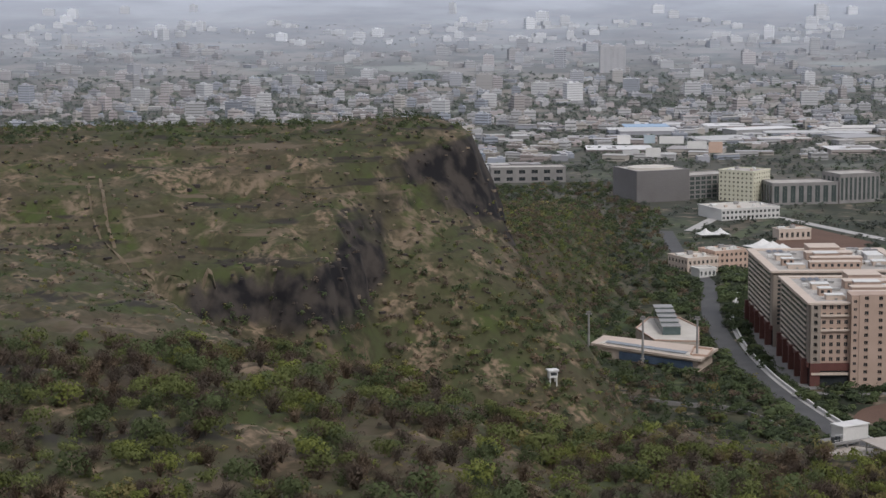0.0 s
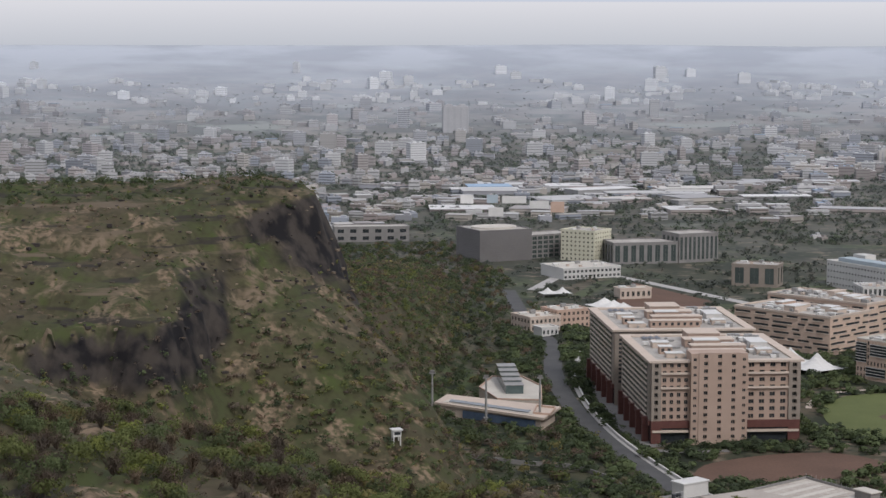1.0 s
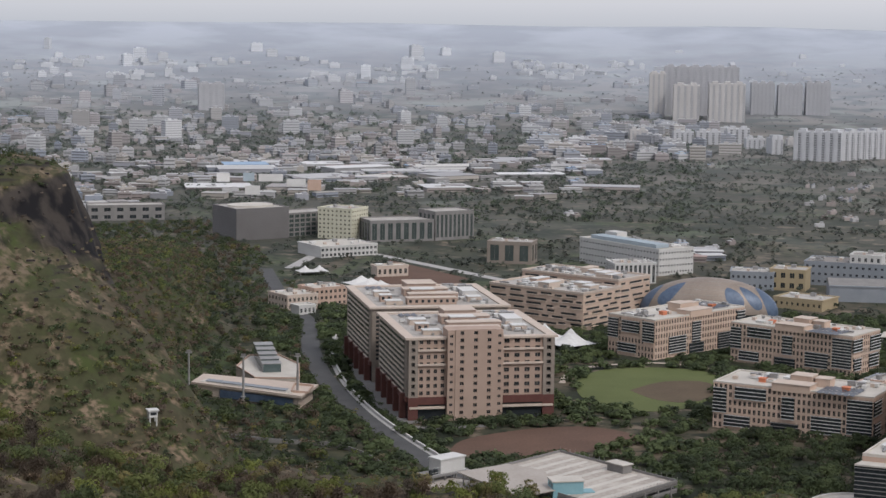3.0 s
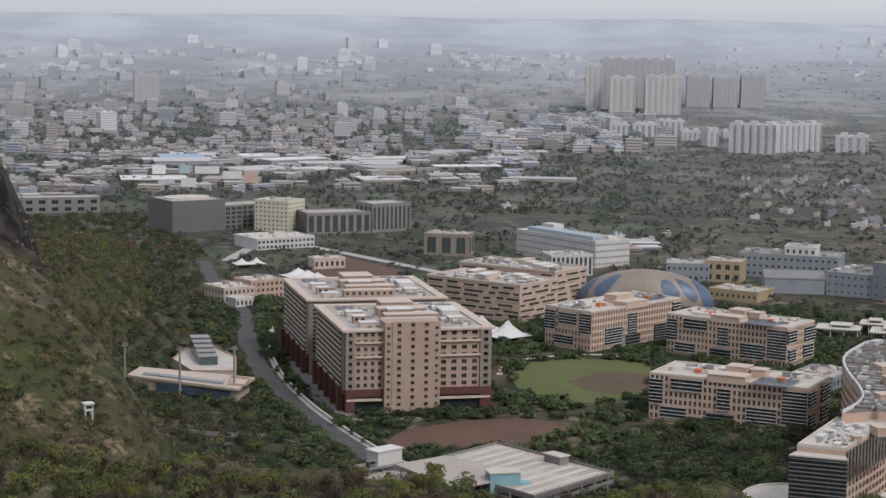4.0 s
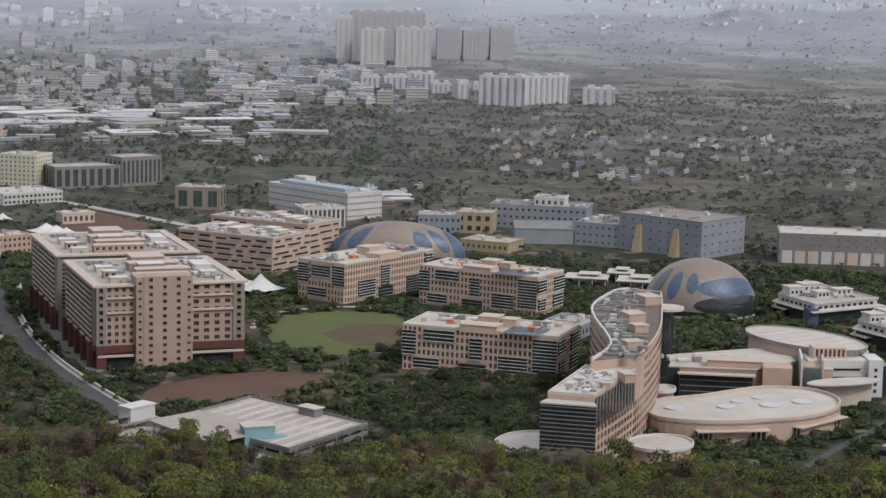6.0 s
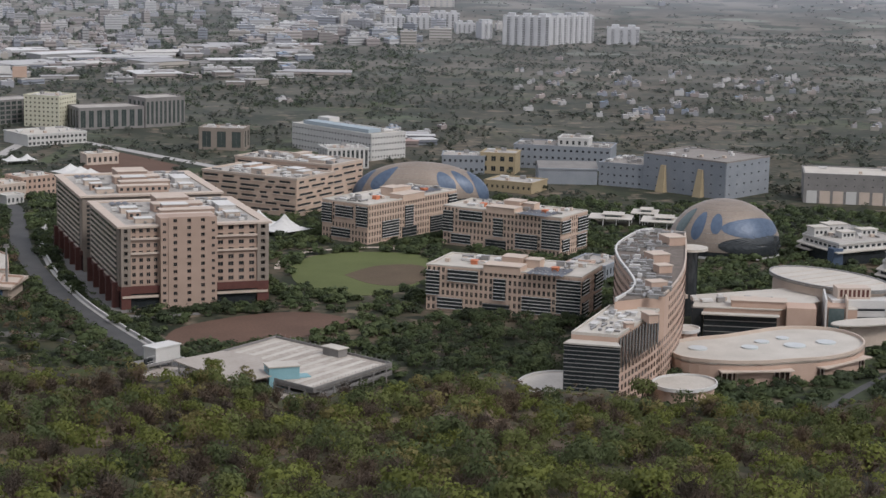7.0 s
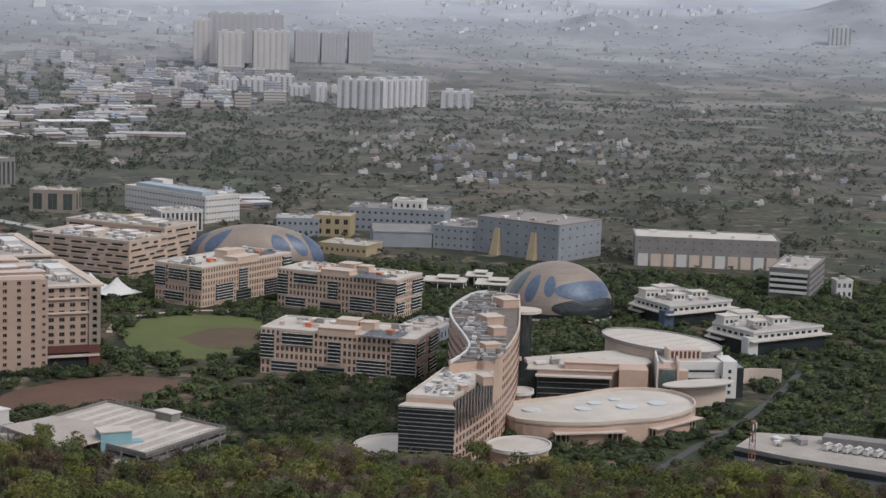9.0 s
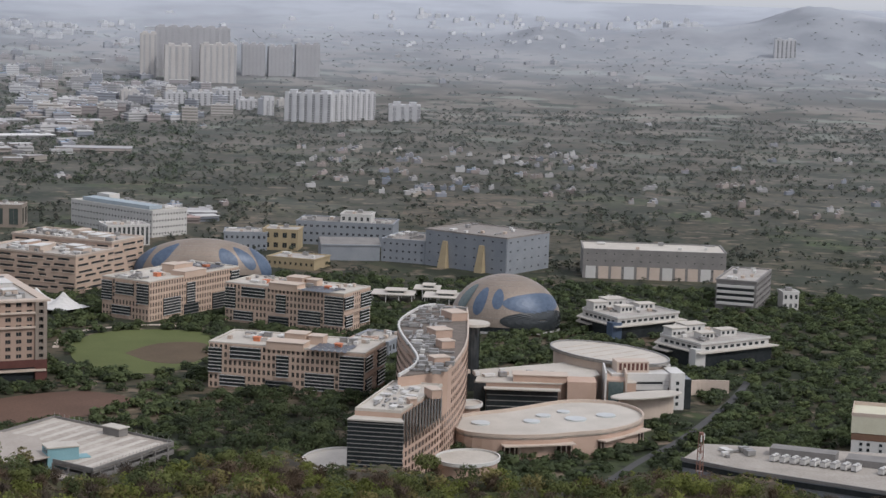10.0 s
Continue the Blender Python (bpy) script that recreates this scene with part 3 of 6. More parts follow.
def hotel():
    th = thing("hotel", 0, 0, 0, 0, "curved pink hotel slab with a black-glazed end tower", "hotel")
    low, up, tall = 31.0, 33.8, 38.0
    right = [(302, 641), (338, 680), (372, 728), (400, 780), (419, 819)]
    rl = smooth_line(right, 6)
    wave = smooth_line([(320, 683), (331, 695), (341, 710), (349, 732), (355, 752), (361, 770), (369, 789), (380, 806), (399, 828), (408, 832)], 4)
    front = [(288, 651), (302, 641), (338, 680), (322, 692)]
    part("front_wing", prism(front, 0, up - 0.4), PEACH, th)
    part("front_roof", prism(front, up - 0.4, up), ROOFWHITE, th)
    part("front_parapet", ring_wall(front, up, up + 0.7, 0.6), ROOFWHITE, th)
    part("glass_tower", prism([(283.5, 647), (300.5, 635.5), (301.8, 641.2), (288, 651)], 0, low), GLASS, th, "black banded glazing")
    part("tower_cap", prism([(283, 646.6), (300.6, 634.8), (302.2, 641), (288, 651.4)], low, low + 0.6), ROOFWHITE, th)
    fin = ring_wall([(288, 651.2), (283.3, 647), (300.6, 635.1), (302, 640.6)], 0, 0.3, 0.5, False)
    me = shared("fin", fin, STEEL)
    for i in range(20):
        put("fin", me, th, pose(0, 0, 0.6 + i * 1.55))
    body = [p for p in rl if p[1] > 682] + [p for p in wave[::-1]]
    part("main_wing", prism(body, 0, tall - 0.4), PEACH, th)
    part("main_roof", prism(body, tall - 0.4, tall), HOTELROOF, th)
    part("wave_parapet", ring_wall(wave, tall - 0.3, tall + 1.1, -0.8, False), WHITEPAINT, th)
    part("edge_parapet", ring_wall([p for p in rl if p[1] > 682] + [wave[-1]], tall - 0.3, tall + 0.8, 0.7, False), PEACH_LIGHT, th)

    def windows_on(line, rows, z0, z1, gap, ww, hh):
        me = shared("window", box(-ww / 2, -0.12, 0, ww / 2, 0.05, hh), BROWNWIN)
        acc = 0.0
        for (ax, ay), (bx, by) in zip(line, line[1:]):
            ln = math.hypot(bx - ax, by - ay)
            turn = math.degrees(math.atan2(by - ay, bx - ax))
            while acc < ln:
                for r in range(rows):
                    put("window", me, th, pose(ax + (bx - ax) * acc / ln, ay + (by - ay) * acc / ln, z0 + (z1 - z0) * (r + 0.3) / rows, 0, 0, turn))
                acc += gap
            acc -= ln

    windows_on([(304, 643), *[p for p in rl[3:] if p[1] < 818]], 6, 1.5, 21.5, 4.1, 1.3, 1.9)
    windows_on([p for p in rl if p[1] > 690], 4, 22, 36.5, 4.1, 1.3, 1.9)
    windows_on(wave[::-1][3:-2], 6, 14, 36.5, 3.4, 1.3, 1.7)
    me = shared("tall_window", box(-0.8, -0.16, 21.5, 0.8, 0.05, 33.0), GLASS)
    for i in range(13):
        t = i / 13
        put("tall_window", me, th, pose(303 + 35 * t + 0.7, 642 + 37.9 * t, 0, 0, 0, 47))
    for x, y, w, d, ht in ((325, 662, 4, 7, 3.2), (346, 700, 7, 6, 3.2), (365, 733, 6, 6, 3.0), (374, 757, 8, 9, 3.4), (400, 795, 8, 11, 3.6), (312, 653, 3, 3, 2)):
        pent = penthouse(th, x - w / 2, y - d / 2, x + w / 2, y + d / 2, (tall if y > 682 else up), ht, PEACH, PEACH_LIGHT)
    rng = random.Random(21)
    for _ in range(150):
        i = rng.randrange(2, len(wave) - 4)
        x, y = wave[i]
        me = rng.choice((UNITS[0], UNITS[1], UNITS[3], UNITS[4], UNITS[4]))
        s = rng.uniform(1.8, 14 if y < 760 else 20)
        put(me.name.split(".")[0], me, th, pose(x + s * 0.9, y - s * 0.45, tall, 0, 0, rng.choice((-12, -30, 60))) @ Matrix.Diagonal((1, 1, 0.8, 1)))
    for _ in range(34):
        u, v = rng.uniform(0.12, 0.9), rng.uniform(0.15, 0.85)
        me = rng.choice(UNITS[:5])
        put(me.name.split(".")[0], me, th, pose(288 + 34 * u + 14 * v, 651 + 41 * u - 10 * v, up, 0, 0, rng.choice((47, -43))) @ Matrix.Diagonal((0.8, 0.8, 0.7, 1)))
    stair = [(419 + 5 * math.cos(a), 816 + 5 * math.sin(a)) for a in np.linspace(0, 2 * math.pi, 20, endpoint=False)]
    part("round_stair", prism(stair, 0, 31), GLASS, th)
    lid = [(420 + 8 * math.cos(a), 815 + 8 * math.sin(a)) for a in np.linspace(0, 2 * math.pi, 28, endpoint=False)]
    part("round_lid", prism(lid, 31, 32.2), ROOFWHITE, th)
    keep_clear((280, 630), (306, 630), (428, 808), (428, 826), (404, 838), (352, 780), (312, 688))
    return th


BROWNWIN = material("bronze_tinted_glass", (0.05, 0.032, 0.026), (0.085, 0.055, 0.045), 0.15, 0.2, 1.0, 0, 0, 0.5)
HOTELROOF = material("brown_grey_roof", (0.095, 0.078, 0.066), (0.19, 0.16, 0.138), 0.9, 0.3, 1.5)
hotel()


def ellipse(cx, cy, a, b, turn, n=40, k0=0.0, k1=2 * math.pi):
    t = radians(turn)
    return [(cx + a * math.cos(q) * math.cos(t) - b * math.sin(q) * math.sin(t), cy + a * math.cos(q) * math.sin(t) + b * math.sin(q) * math.cos(t)) for q in np.linspace(k0, k1, n, endpoint=False)]


def round_hall(cx, cy, a, b, turn, h, label):
    th = thing("round_hall", 0, 0, 0, 0, label, "hall")
    pts = ellipse(cx, cy, a, b, turn)
    part("wall", prism(pts, 0, h - 0.5), PEACH, th)
    part("roof", prism(ellipse(cx, cy, a + 1, b + 1, turn), h - 0.5, h), ROOFWHITE, th)
    part("rim", ring_wall(ellipse(cx, cy, a + 1.1, b + 1.1, turn), h - 0.6, h + 0.8, 0.5), WHITEPAINT, th)
    keep_clear(*ellipse(cx, cy, a + 3, b + 3, turn, 10))
    return th


round_hall(296, 679, 20, 15, 60, 7, "low round hall with white roof at the hotel foot")
round_hall(344, 668, 13, 11, 30, 7, "low round pavilion with white roof at the hotel foot")
round_hall(381, 740, 6, 4.5, 50, 11, "small round peach terrace drum by the hotel")


# ---- the convention halls ----
def convention():
    th = thing("banquet_hall", 0, 0, 0, 0, "low peach hall with a curved white roof and round skylights", "hall")
    line = smooth_line([(358, 712), (357, 697), (369, 686), (385, 681), (400, 681), (415, 681), (432, 688), (444, 700), (449, 714), (446, 728), (436, 735), (424, 737), (408, 733), (393, 729), (376, 727), (364, 722), (358, 712)], 4)[:-1]
    part("wall", prism(line, 0, 8.6), PEACH, th)
    part("roof", prism(line, 8.6, 9.3), ROOFWHITE, th)
    part("rim", ring_wall(line, 8.2, 10.6, 0.7), PEACH_LIGHT, th)
    for x, y, r in ((372, 712, 4), (394, 708, 3.6), (404, 716, 3.2), (414, 706, 4.6), (430, 708, 4.2), (416, 720, 2.8)):
        part("skylight", prism(ellipse(x, y, r, r, 0, 24), 9.3, 9.9), GREYDISC, th, "round pale grey skylight")
    for a, b in (((368, 685), (398, 679.5)), ((410, 679.5), (440, 693))):
        t = math.degrees(math.atan2(b[1] - a[1], b[0] - a[0]))
        ln = math.hypot(b[0] - a[0], b[1] - a[1])
        f = pose(a[0], a[1], 0, 0, 0, t)
        part("canopy", box(0, -3.5, 6.2, ln, 2, 6.7), PEACH_LIGHT, th).matrix_basis = f
        part("glass_front", box(0.5, -0.2, 1.4, ln - 0.5, 2, 6.2), BROWNWIN, th).matrix_basis = f
        me = shared("post", box(-0.25, -0.5, 0.6, 0.25, -0.2, 6.2), PEACH_LIGHT)
        for i in range(14):
            put("post", me, th, f @ pose(1 + i * (ln - 2) / 13, 0, 0))
    keep_clear(*line[::6])

    th = thing("training_hall", 0, 0, 0, 0, "white and peach hall complex with oval roof and leaf-shaped canopy", "hall")
    part("west_block", prism([(400, 770), (434, 754), (460, 766), (474, 797), (414, 793)], 0, 13.6), PEACH, th)
    part("west_roof", prism([(399, 770), (434, 753.4), (461, 766), (474, 798), (413, 794)], 13.6, 14.1), ROOFWHITE, th)
    f = pose(403, 767, 0, 0, 0, -27)
    banded(th, f, 0, 32, 1, 11.5, 4, GLASS, STEEL, 1.4, 0.3, 0.3)
    part("awning", box(-1, -4, 11.5, 33, 0.4, 12.1), ROOFWHITE, th).matrix_basis = f
    part("glass_end", box(-5.5, 0.2, 0, -0.2, 8, 13.4), GLASS, th).matrix_basis = f
    part("upper_block", box(12, 3, 14.1, 36, 12, 17.0), PEACH, th).matrix_basis = f
    part("upper_roof", box(11.5, 2.5, 17.0, 36.5, 12.5, 17.4), PEACH_LIGHT, th).matrix_basis = f
    part("corner_block", box(36.2, -1, 0, 49, 12, 15.6), PEACH, th).matrix_basis = f
    spine = pose(458, 757, 0, 0, 0, 62)
    for v in (-0.8, -10.0):
        part("spine_wall", box(-8, v, 0, 62, v + 0.8, 18.4), PEACH_LIGHT if v < -5 else WHITEPAINT, th).matrix_basis = spine
    part("spine_roof", box(-7, -9.2, 0, 61, -0.8, 15.0), PEACH, th).matrix_basis = spine
    part("spine_glass", box(-8.4, -8.4, 0, -7, -1.6, 14.4), GREENGLASS, th).matrix_basis = spine
    oval = ellipse(480, 790, 34, 20, 106, 48)
    part("oval_hall", prism(ellipse(480, 790, 32, 18.5, 106, 40), 0, 18), PEACH_LIGHT, th)
    part("oval_roof", prism(oval, 18.4, 19.0), ROOFWHITE, th)
    part("oval_rim", ring_wall(oval, 18.0, 19.6, 0.6), STEEL, th)
    for i in range(6):
        part("roof_seam", box(-15, i * 8 - 20, 19.02, 15, i * 8 - 19.8, 19.16), PEACH_LIGHT, th).matrix_basis = pose(480, 790, 0, 0, 0, 14)
    f = pose(462, 757, 0, 0, 0, -17)
    part("front_hall", box(0, 0, 0, 31, 24, 16.2), WHITEPAINT, th).matrix_basis = f
    for z, a, b in ((11.4, 4, 24), (7.6, 6, 24)):
        part("slit_window", box(a, -0.06, z, b, 0.05, z + 1.0), GLASS, th).matrix_basis = f
    part("slit_window", box(26.5, -0.06, 4.4, 28.6, 0.05, 9.8), GLASS, th).matrix_basis = f
    me = shared("cladding_line", box(0, -0.05, 0, 27, -0.004, 0.12), STEEL)
    for i in range(6):
        put("cladding_line", me, th, f @ pose(0, 0, 3 + i * 1.9))
    part("roof_pavilion", box(3, 3, 16.2, 18, 12, 21.2), PEACH_LIGHT, th).matrix_basis = f
    me = shared("fin_opening", box(-0.6, -0.06, 17.2, 0.6, 0.05, 20.5), BRICKRED)
    for i in range(7):
        put("fin_opening", me, th, f @ pose(4.6 + i * 2.0, 3, 0))
    part("peach_box", box(1, -6, 8, 10, 0, 13), PEACH, th).matrix_basis = f
    part("peach_box_roof", box(0.8, -6.2, 13, 10.2, 0, 13.4), ROOFWHITE, th).matrix_basis = f
    part("end_tower", box(27, -3, 0, 33.5, 12, 17.0), WHITEPAINT, th).matrix_basis = f
    part("end_glass", box(33.5, -2, 0, 37, 12, 14.0), GLASS, th).matrix_basis = f
    me = shared("window", box(-0.7, -0.06, 0, 0.7, 0.05, 1.6), GLASS)
    for z in (2, 5.2, 8.4, 11.6):
        put("window", me, th, f @ pose(30.2, -3, z))
    leaf = ellipse(467, 735, 18.5, 7, 2, 44)
    part("leaf_canopy", prism(leaf, 10.2, 10.8), ROOFWHITE, th, "pointed white leaf-shaped canopy")
    part("canopy_wall", prism(ellipse(469, 738, 14.5, 5, 2, 30), 0, 10.2), PEACH_LIGHT, th)
    clutter(th, 402, 772, 440, 788, 14.1, 12, 31)
    rng = random.Random(32)
    for _ in range(16):
        me = rng.choice(UNITS)
        put(me.name.split(".")[0], me, th, f @ pose(rng.uniform(19, 30), rng.uniform(12, 22), 16.2))
    part("curved_wall", ring_wall(smooth_line([(508, 770), (520, 771), (532, 765)], 6), 0, 7, 1.0, False), PEACH_LIGHT, th)
    keep_clear((398, 768), (436, 750), (444, 722), (498, 726), (512, 752), (520, 790), (490, 838), (460, 838), (412, 798))


GREYDISC = material("frosted_skylight", (0.42, 0.44, 0.44), (0.50, 0.52, 0.52), 0.4, 0.3, 3.0)
convention()


# ---- the two domes ----
def dome(name, cx, cy, turn, a, b, c, z0, label, patches):
    """A panelled ellipsoid shell; each patch is a piece of glazing lying on it: (azimuth, elevation, half width, half height, material, name)."""
    th = thing(name, cx, cy, 0, turn, label, "dome")

    def at(u, v, k=1.0):
        return (a * k * math.cos(v) * math.cos(u), b * k * math.cos(v) * math.sin(u), z0 + c * k * math.sin(v))

    bm = bmesh.new()
    lo = 0.0
    part("base_glazing", prism(ellipse(0, 0, a * 0.985, b * 0.985, 0, 56), 0, z0), GLASS, th)
    part("base_rim", ring_wall(ellipse(0, 0, a * 0.995, b * 0.995, 0, 56), 0, 1.2, 0.4), WHITEGREY0, th)
    nu, nv = 56, 16
    grid = [[bm.verts.new(at(2 * math.pi * i / nu, lo + (math.pi / 2 - 0.02 - lo) * j / nv)) for i in range(nu)] for j in range(nv + 1)]
    for j in range(nv):
        for i in range(nu):
            bm.faces.new((grid[j][i], grid[j][(i + 1) % nu], grid[j + 1][(i + 1) % nu], grid[j + 1][i]))
    bm.faces.new(grid[nv])
    part("shell", bm, BROWNPANEL, th)
    for j in range(2, nv, 2):
        v = lo + (math.pi / 2 - 0.02 - lo) * j / nv
        ring = [at(2 * math.pi * i / nu, v, 1.001) for i in range(nu)]
        part("panel_joint", ring_wall([p[:2] for p in ring], ring[0][2] - 0.08, ring[0][2] + 0.08, 0.15), STEEL, th)
    for u0, v0, du, dv, mat, nm in patches:
        bm = bmesh.new()
        rings = []
        for r in range(1, 7):
            rings.append([bm.verts.new(at(radians(u0 + du * r / 6 * math.cos(q)), radians(v0 + dv * r / 6 * math.sin(q)), 1.006)) for q in np.linspace(0, 2 * math.pi, 32, endpoint=False)])
        bm.faces.new(rings[0])
        for r0, r1 in zip(rings, rings[1:]):
            for i in range(32):
                bm.faces.new((r0[i], r1[i], r1[(i + 1) % 32], r0[(i + 1) % 32]))
        part(nm, bm, mat, th)
    keep_clear(*[(cx + (a + 3) * math.cos(q), cy + (a + 3) * math.sin(q)) for q in np.linspace(0, 6.28, 10)])
    return th


WHITEGREY0 = material("pale_plinth", (0.40, 0.39, 0.38), (0.48, 0.47, 0.46), 0.8, 0.2, 2.0)
dome("egg_dome", 516, 962, 62, 26, 31, 26, 4.0, "bronze-panelled egg-shaped hall with blue glass eye", ((222, 30, 46, 13, BLUEGLASS, "blue_glazing"), (222, 8, 48, 12, GLASS, "dark_glazing"), (170, 36, 7, 14, BLUEGLASS, "oval_window"), (148, 32, 8, 19, BLUEGLASS, "oval_window"), (122, 34, 10, 20, GREENGLASS, "oval_window")))
dome("long_dome", 411, 1171, 70, 17, 43, 21, 5, "long bronze-panelled dome with blue glass ends", ((262, 14, 26, 34, BLUEGLASS, "blue_glazing"), (98, 16, 22, 32, BLUEGLASS, "blue_glazing"), (136, 36, 10, 24, BLUEGLASS, "oval_window"), (205, 30, 9, 20, BLUEGLASS, "oval_window"), (226, 30, 9, 22, BLUEGLASS, "oval_window")))

# ---- plain buildings ----
def plain_building(name, x, y, turn, w, d, h, wall, label, rows=0, cols=0, category="building", group="", roof=None, wide=0.5, high=0.5, units=8, side_cols=0, seed=1, pane=GLASS, rim=None):
    """Origin at the front-left foot; d goes away from the front."""
    th = thing(name, x, y, height_at(x, y) if h > 0 and math.hypot(x, y) > 2900 else 0, turn, label, category, group)
    part("body", box(0, 0, 0, w, d, h), wall, th)
    fr, le, ri, ba = faces_of(w, d)
    if rows:
        punched(th, fr, w, 0, h, rows, cols, wide, high, wall, pane)
    if rows and side_cols:
        punched(th, le, d, 0, h, rows, side_cols, wide, high, wall, pane)
        punched(th, ri, d, 0, h, rows, side_cols, wide, high, wall, pane)
    parapet(th, w, d, h + 0.3, 0.6, 0.7, rim or wall, 0.5, roof or ROOFGREY)
    if units:
        clutter(th, 2.5, 2, w - 2.5, d - 2, h + 0.3, units, seed)
    a, b = math.cos(radians(turn)), math.sin(radians(turn))
    keep_clear(*[(x + u * a - v * b, y + u * b + v * a) for u, v in ((-2, -4), (w + 2, -4), (w + 2, d + 2), (-2, d + 2))])
    return th


WHITEGREY = material("off_white_render", (0.455, 0.44, 0.415), (0.535, 0.52, 0.495), 0.85, 0.1, 2.0)
LIGHTBLUE = material("pale_blue_sheet_roof", (0.27, 0.32, 0.35), (0.33, 0.38, 0.41), 0.6, 0.1, 2.0)
DARKGREY = material("grey_louvre_cladding", (0.15, 0.14, 0.135), (0.19, 0.18, 0.175), 0.7, 0.05, 1.5)

white = plain_building("factory_office", 441, 1368, 23, 33, 92, 18.7, WHITEGREY, "long off-white factory office with pale blue sheet roof", 4, 12, side_cols=26, wide=0.45, high=0.3, units=0, roof=ROOFWHITE)
part("raised_roof", box(4, 8, 19.3, 16, 84, 22.0), LIGHTBLUE, white)
part("lift_house", box(18, 70, 19, 28, 84, 24.0), WHITEGREY, white)
clutter(white, 18, 4, 31, 66, 19.0, 16, 41)
plain_building("ribbed_office", 397, 1331, 0, 30, 24, 13.7, WHITEGREY, "off-white office with tall dark glazed ribs", 1, 9, wide=0.55, high=0.9, side_cols=6)
plain_building("small_office", 333, 1456, -25, 34, 22, 16, TAUPE, "square taupe office with dark glass portals", 1, 3, wide=0.6, high=0.75, side_cols=2, units=5, pane=SIDEGLASS)
plain_building("concrete_shell", 266, 1595, 8, 55, 30, 17, CONCRETE, "bare concrete office shell with tall dark bays", 1, 8, wide=0.6, high=0.8, side_cols=4, units=0, pane=SIDEGLASS)
plain_building("concrete_shell", 322, 1603, 19, 37, 28, 23.3, CONCRETE, "taller bare concrete office shell with narrow bays", 1, 9, wide=0.55, high=0.8, side_cols=4, units=0, pane=SIDEGLASS)
plain_building("cream_tower", 253, 1613, 52, 28, 32, 25, CREAM, "pale yellow seven-storey office tower", 7, 7, wide=0.4, high=0.4, side_cols=8, units=5)
cube = plain_building("car_park_block", 158, 1616, 20, 48, 46, 25.5, DARKGREY, "dark grey louvred block with pale skylit roof", 0, 0, units=0)
me = shared("louvre", box(-0.3, -0.5, 0, 48.3, -0.05, 0.5), DARKGREY)
me2 = shared("louvre", box(-0.3, -0.5, 0, 46.3, -0.05, 0.5), DARKGREY)
for i in range(14):
    put("louvre", me, cube, pose(0, 0, 1 + i * 1.75))
    put("louvre", me2, cube, faces_of(48, 46)[1] @ pose(0, 0, 1 + i * 1.75))
part("skylight_roof", prism(ellipse(24, 24, 20, 15, 0, 30), 25.8, 27.4), ROOFWHITE, cube)
plain_building("unfinished_building", 204, 1641, 28, 46, 26, 19, CONCRETE, "unfinished concrete frame building with open floors", 5, 8, wide=0.75, high=0.68, side_cols=5, units=0, pane=SIDEGLASS)
plain_building("hoarding_shed", 42, 1781, 3, 68, 24, 13, CONCRETE, "grey shed with a large hoarding on its front", 2, 6, units=0)
plain_building("campus_shop", 153, 1233, 24, 22, 24, 9, PEACH_LIGHT, "two-storey cream campus house beside the road", 2, 7, side_cols=6, units=4, roof=ROOFWHITE)
plain_building("campus_shop", 172, 1246, 24, 24, 20, 11.5, PEACH, "stepped peach campus house with white roof", 3, 7, side_cols=5, units=6, roof=ROOFWHITE)
plain_building("campus_shop", 158, 1216, 24, 12, 10, 5, WHITEGREY, "small white gatehouse beside the road", 1, 4, units=0, roof=ROOFWHITE)
plain_building("dining_hall", 211, 1497, 20, 50, 38, 8, WHITEGREY, "low white hall with stepped flat roofs", 2, 14, wide=0.6, units=8, roof=ROOFWHITE)
plain_building("kiosk", 236, 1385, 12, 24, 12, 7, PEACH_LIGHT, "small cream kiosk with flat roof", 1, 6, units=2, roof=ROOFWHITE)

# blue-grey factory group
ind = plain_building("factory", 609, 1137, 28, 51, 66, 24, BLUEGREY, "large blue-grey factory with ochre stair towers", 4, 6, wide=0.2, high=0.16, side_cols=9, units=10, roof=BROWNROOF, rim=BROWNROOF)
for u in (16, 46):
    bm = box(-5, u, 0, 0.2, u + 6.5, 18)
    bm.verts.ensure_lookup_table()
    for v in bm.verts:
        if v.co.z > 1:
            v.co = (max(v.co.x, -1.6), u + 3.2 + (v.co.y - u - 3.2) * 0.55, v.co.z)
    part("stair_tower", bm, YELLOW, ind, "ochre painted tapering stair tower")
plain_building("factory_annex", 556, 1219, -45, 36, 42, 15, BLUEGREY, "blue-grey factory annex with plant on its roof", 3, 8, wide=0.3, high=0.25, units=18, seed=4, roof=BROWNROOF)
plain_building("arch_house", 497, 1291, -31, 25, 22, 14, YELLOW, "ochre building with a round arch", 2, 4, units=3)
plain_building("works_hall", 532, 1315, -32, 70, 34, 16, BLUEGREY, "blue-grey works hall with cluttered roof", 3, 16, wide=0.4, high=0.3, units=26, seed=7, roof=BROWNROOF)
plain_building("works_hall", 560, 1300, -32, 22, 20, 22, WHITEGREY, "white stair house on the works hall", 4, 5, wide=0.4, units=3)
plain_building("low_workshop", 470, 1212, -46, 34, 26, 6.5, YELLOW, "low ochre workshop beside trees", 1, 9, wide=0.4, high=0.3, units=4)
gab = plain_building("gabled_shed", 517, 1232, -19, 40, 34, 10, BLUEGREY, "grey shed with a shallow gabled roof", 0, 0, units=0)
bm = bmesh.new()
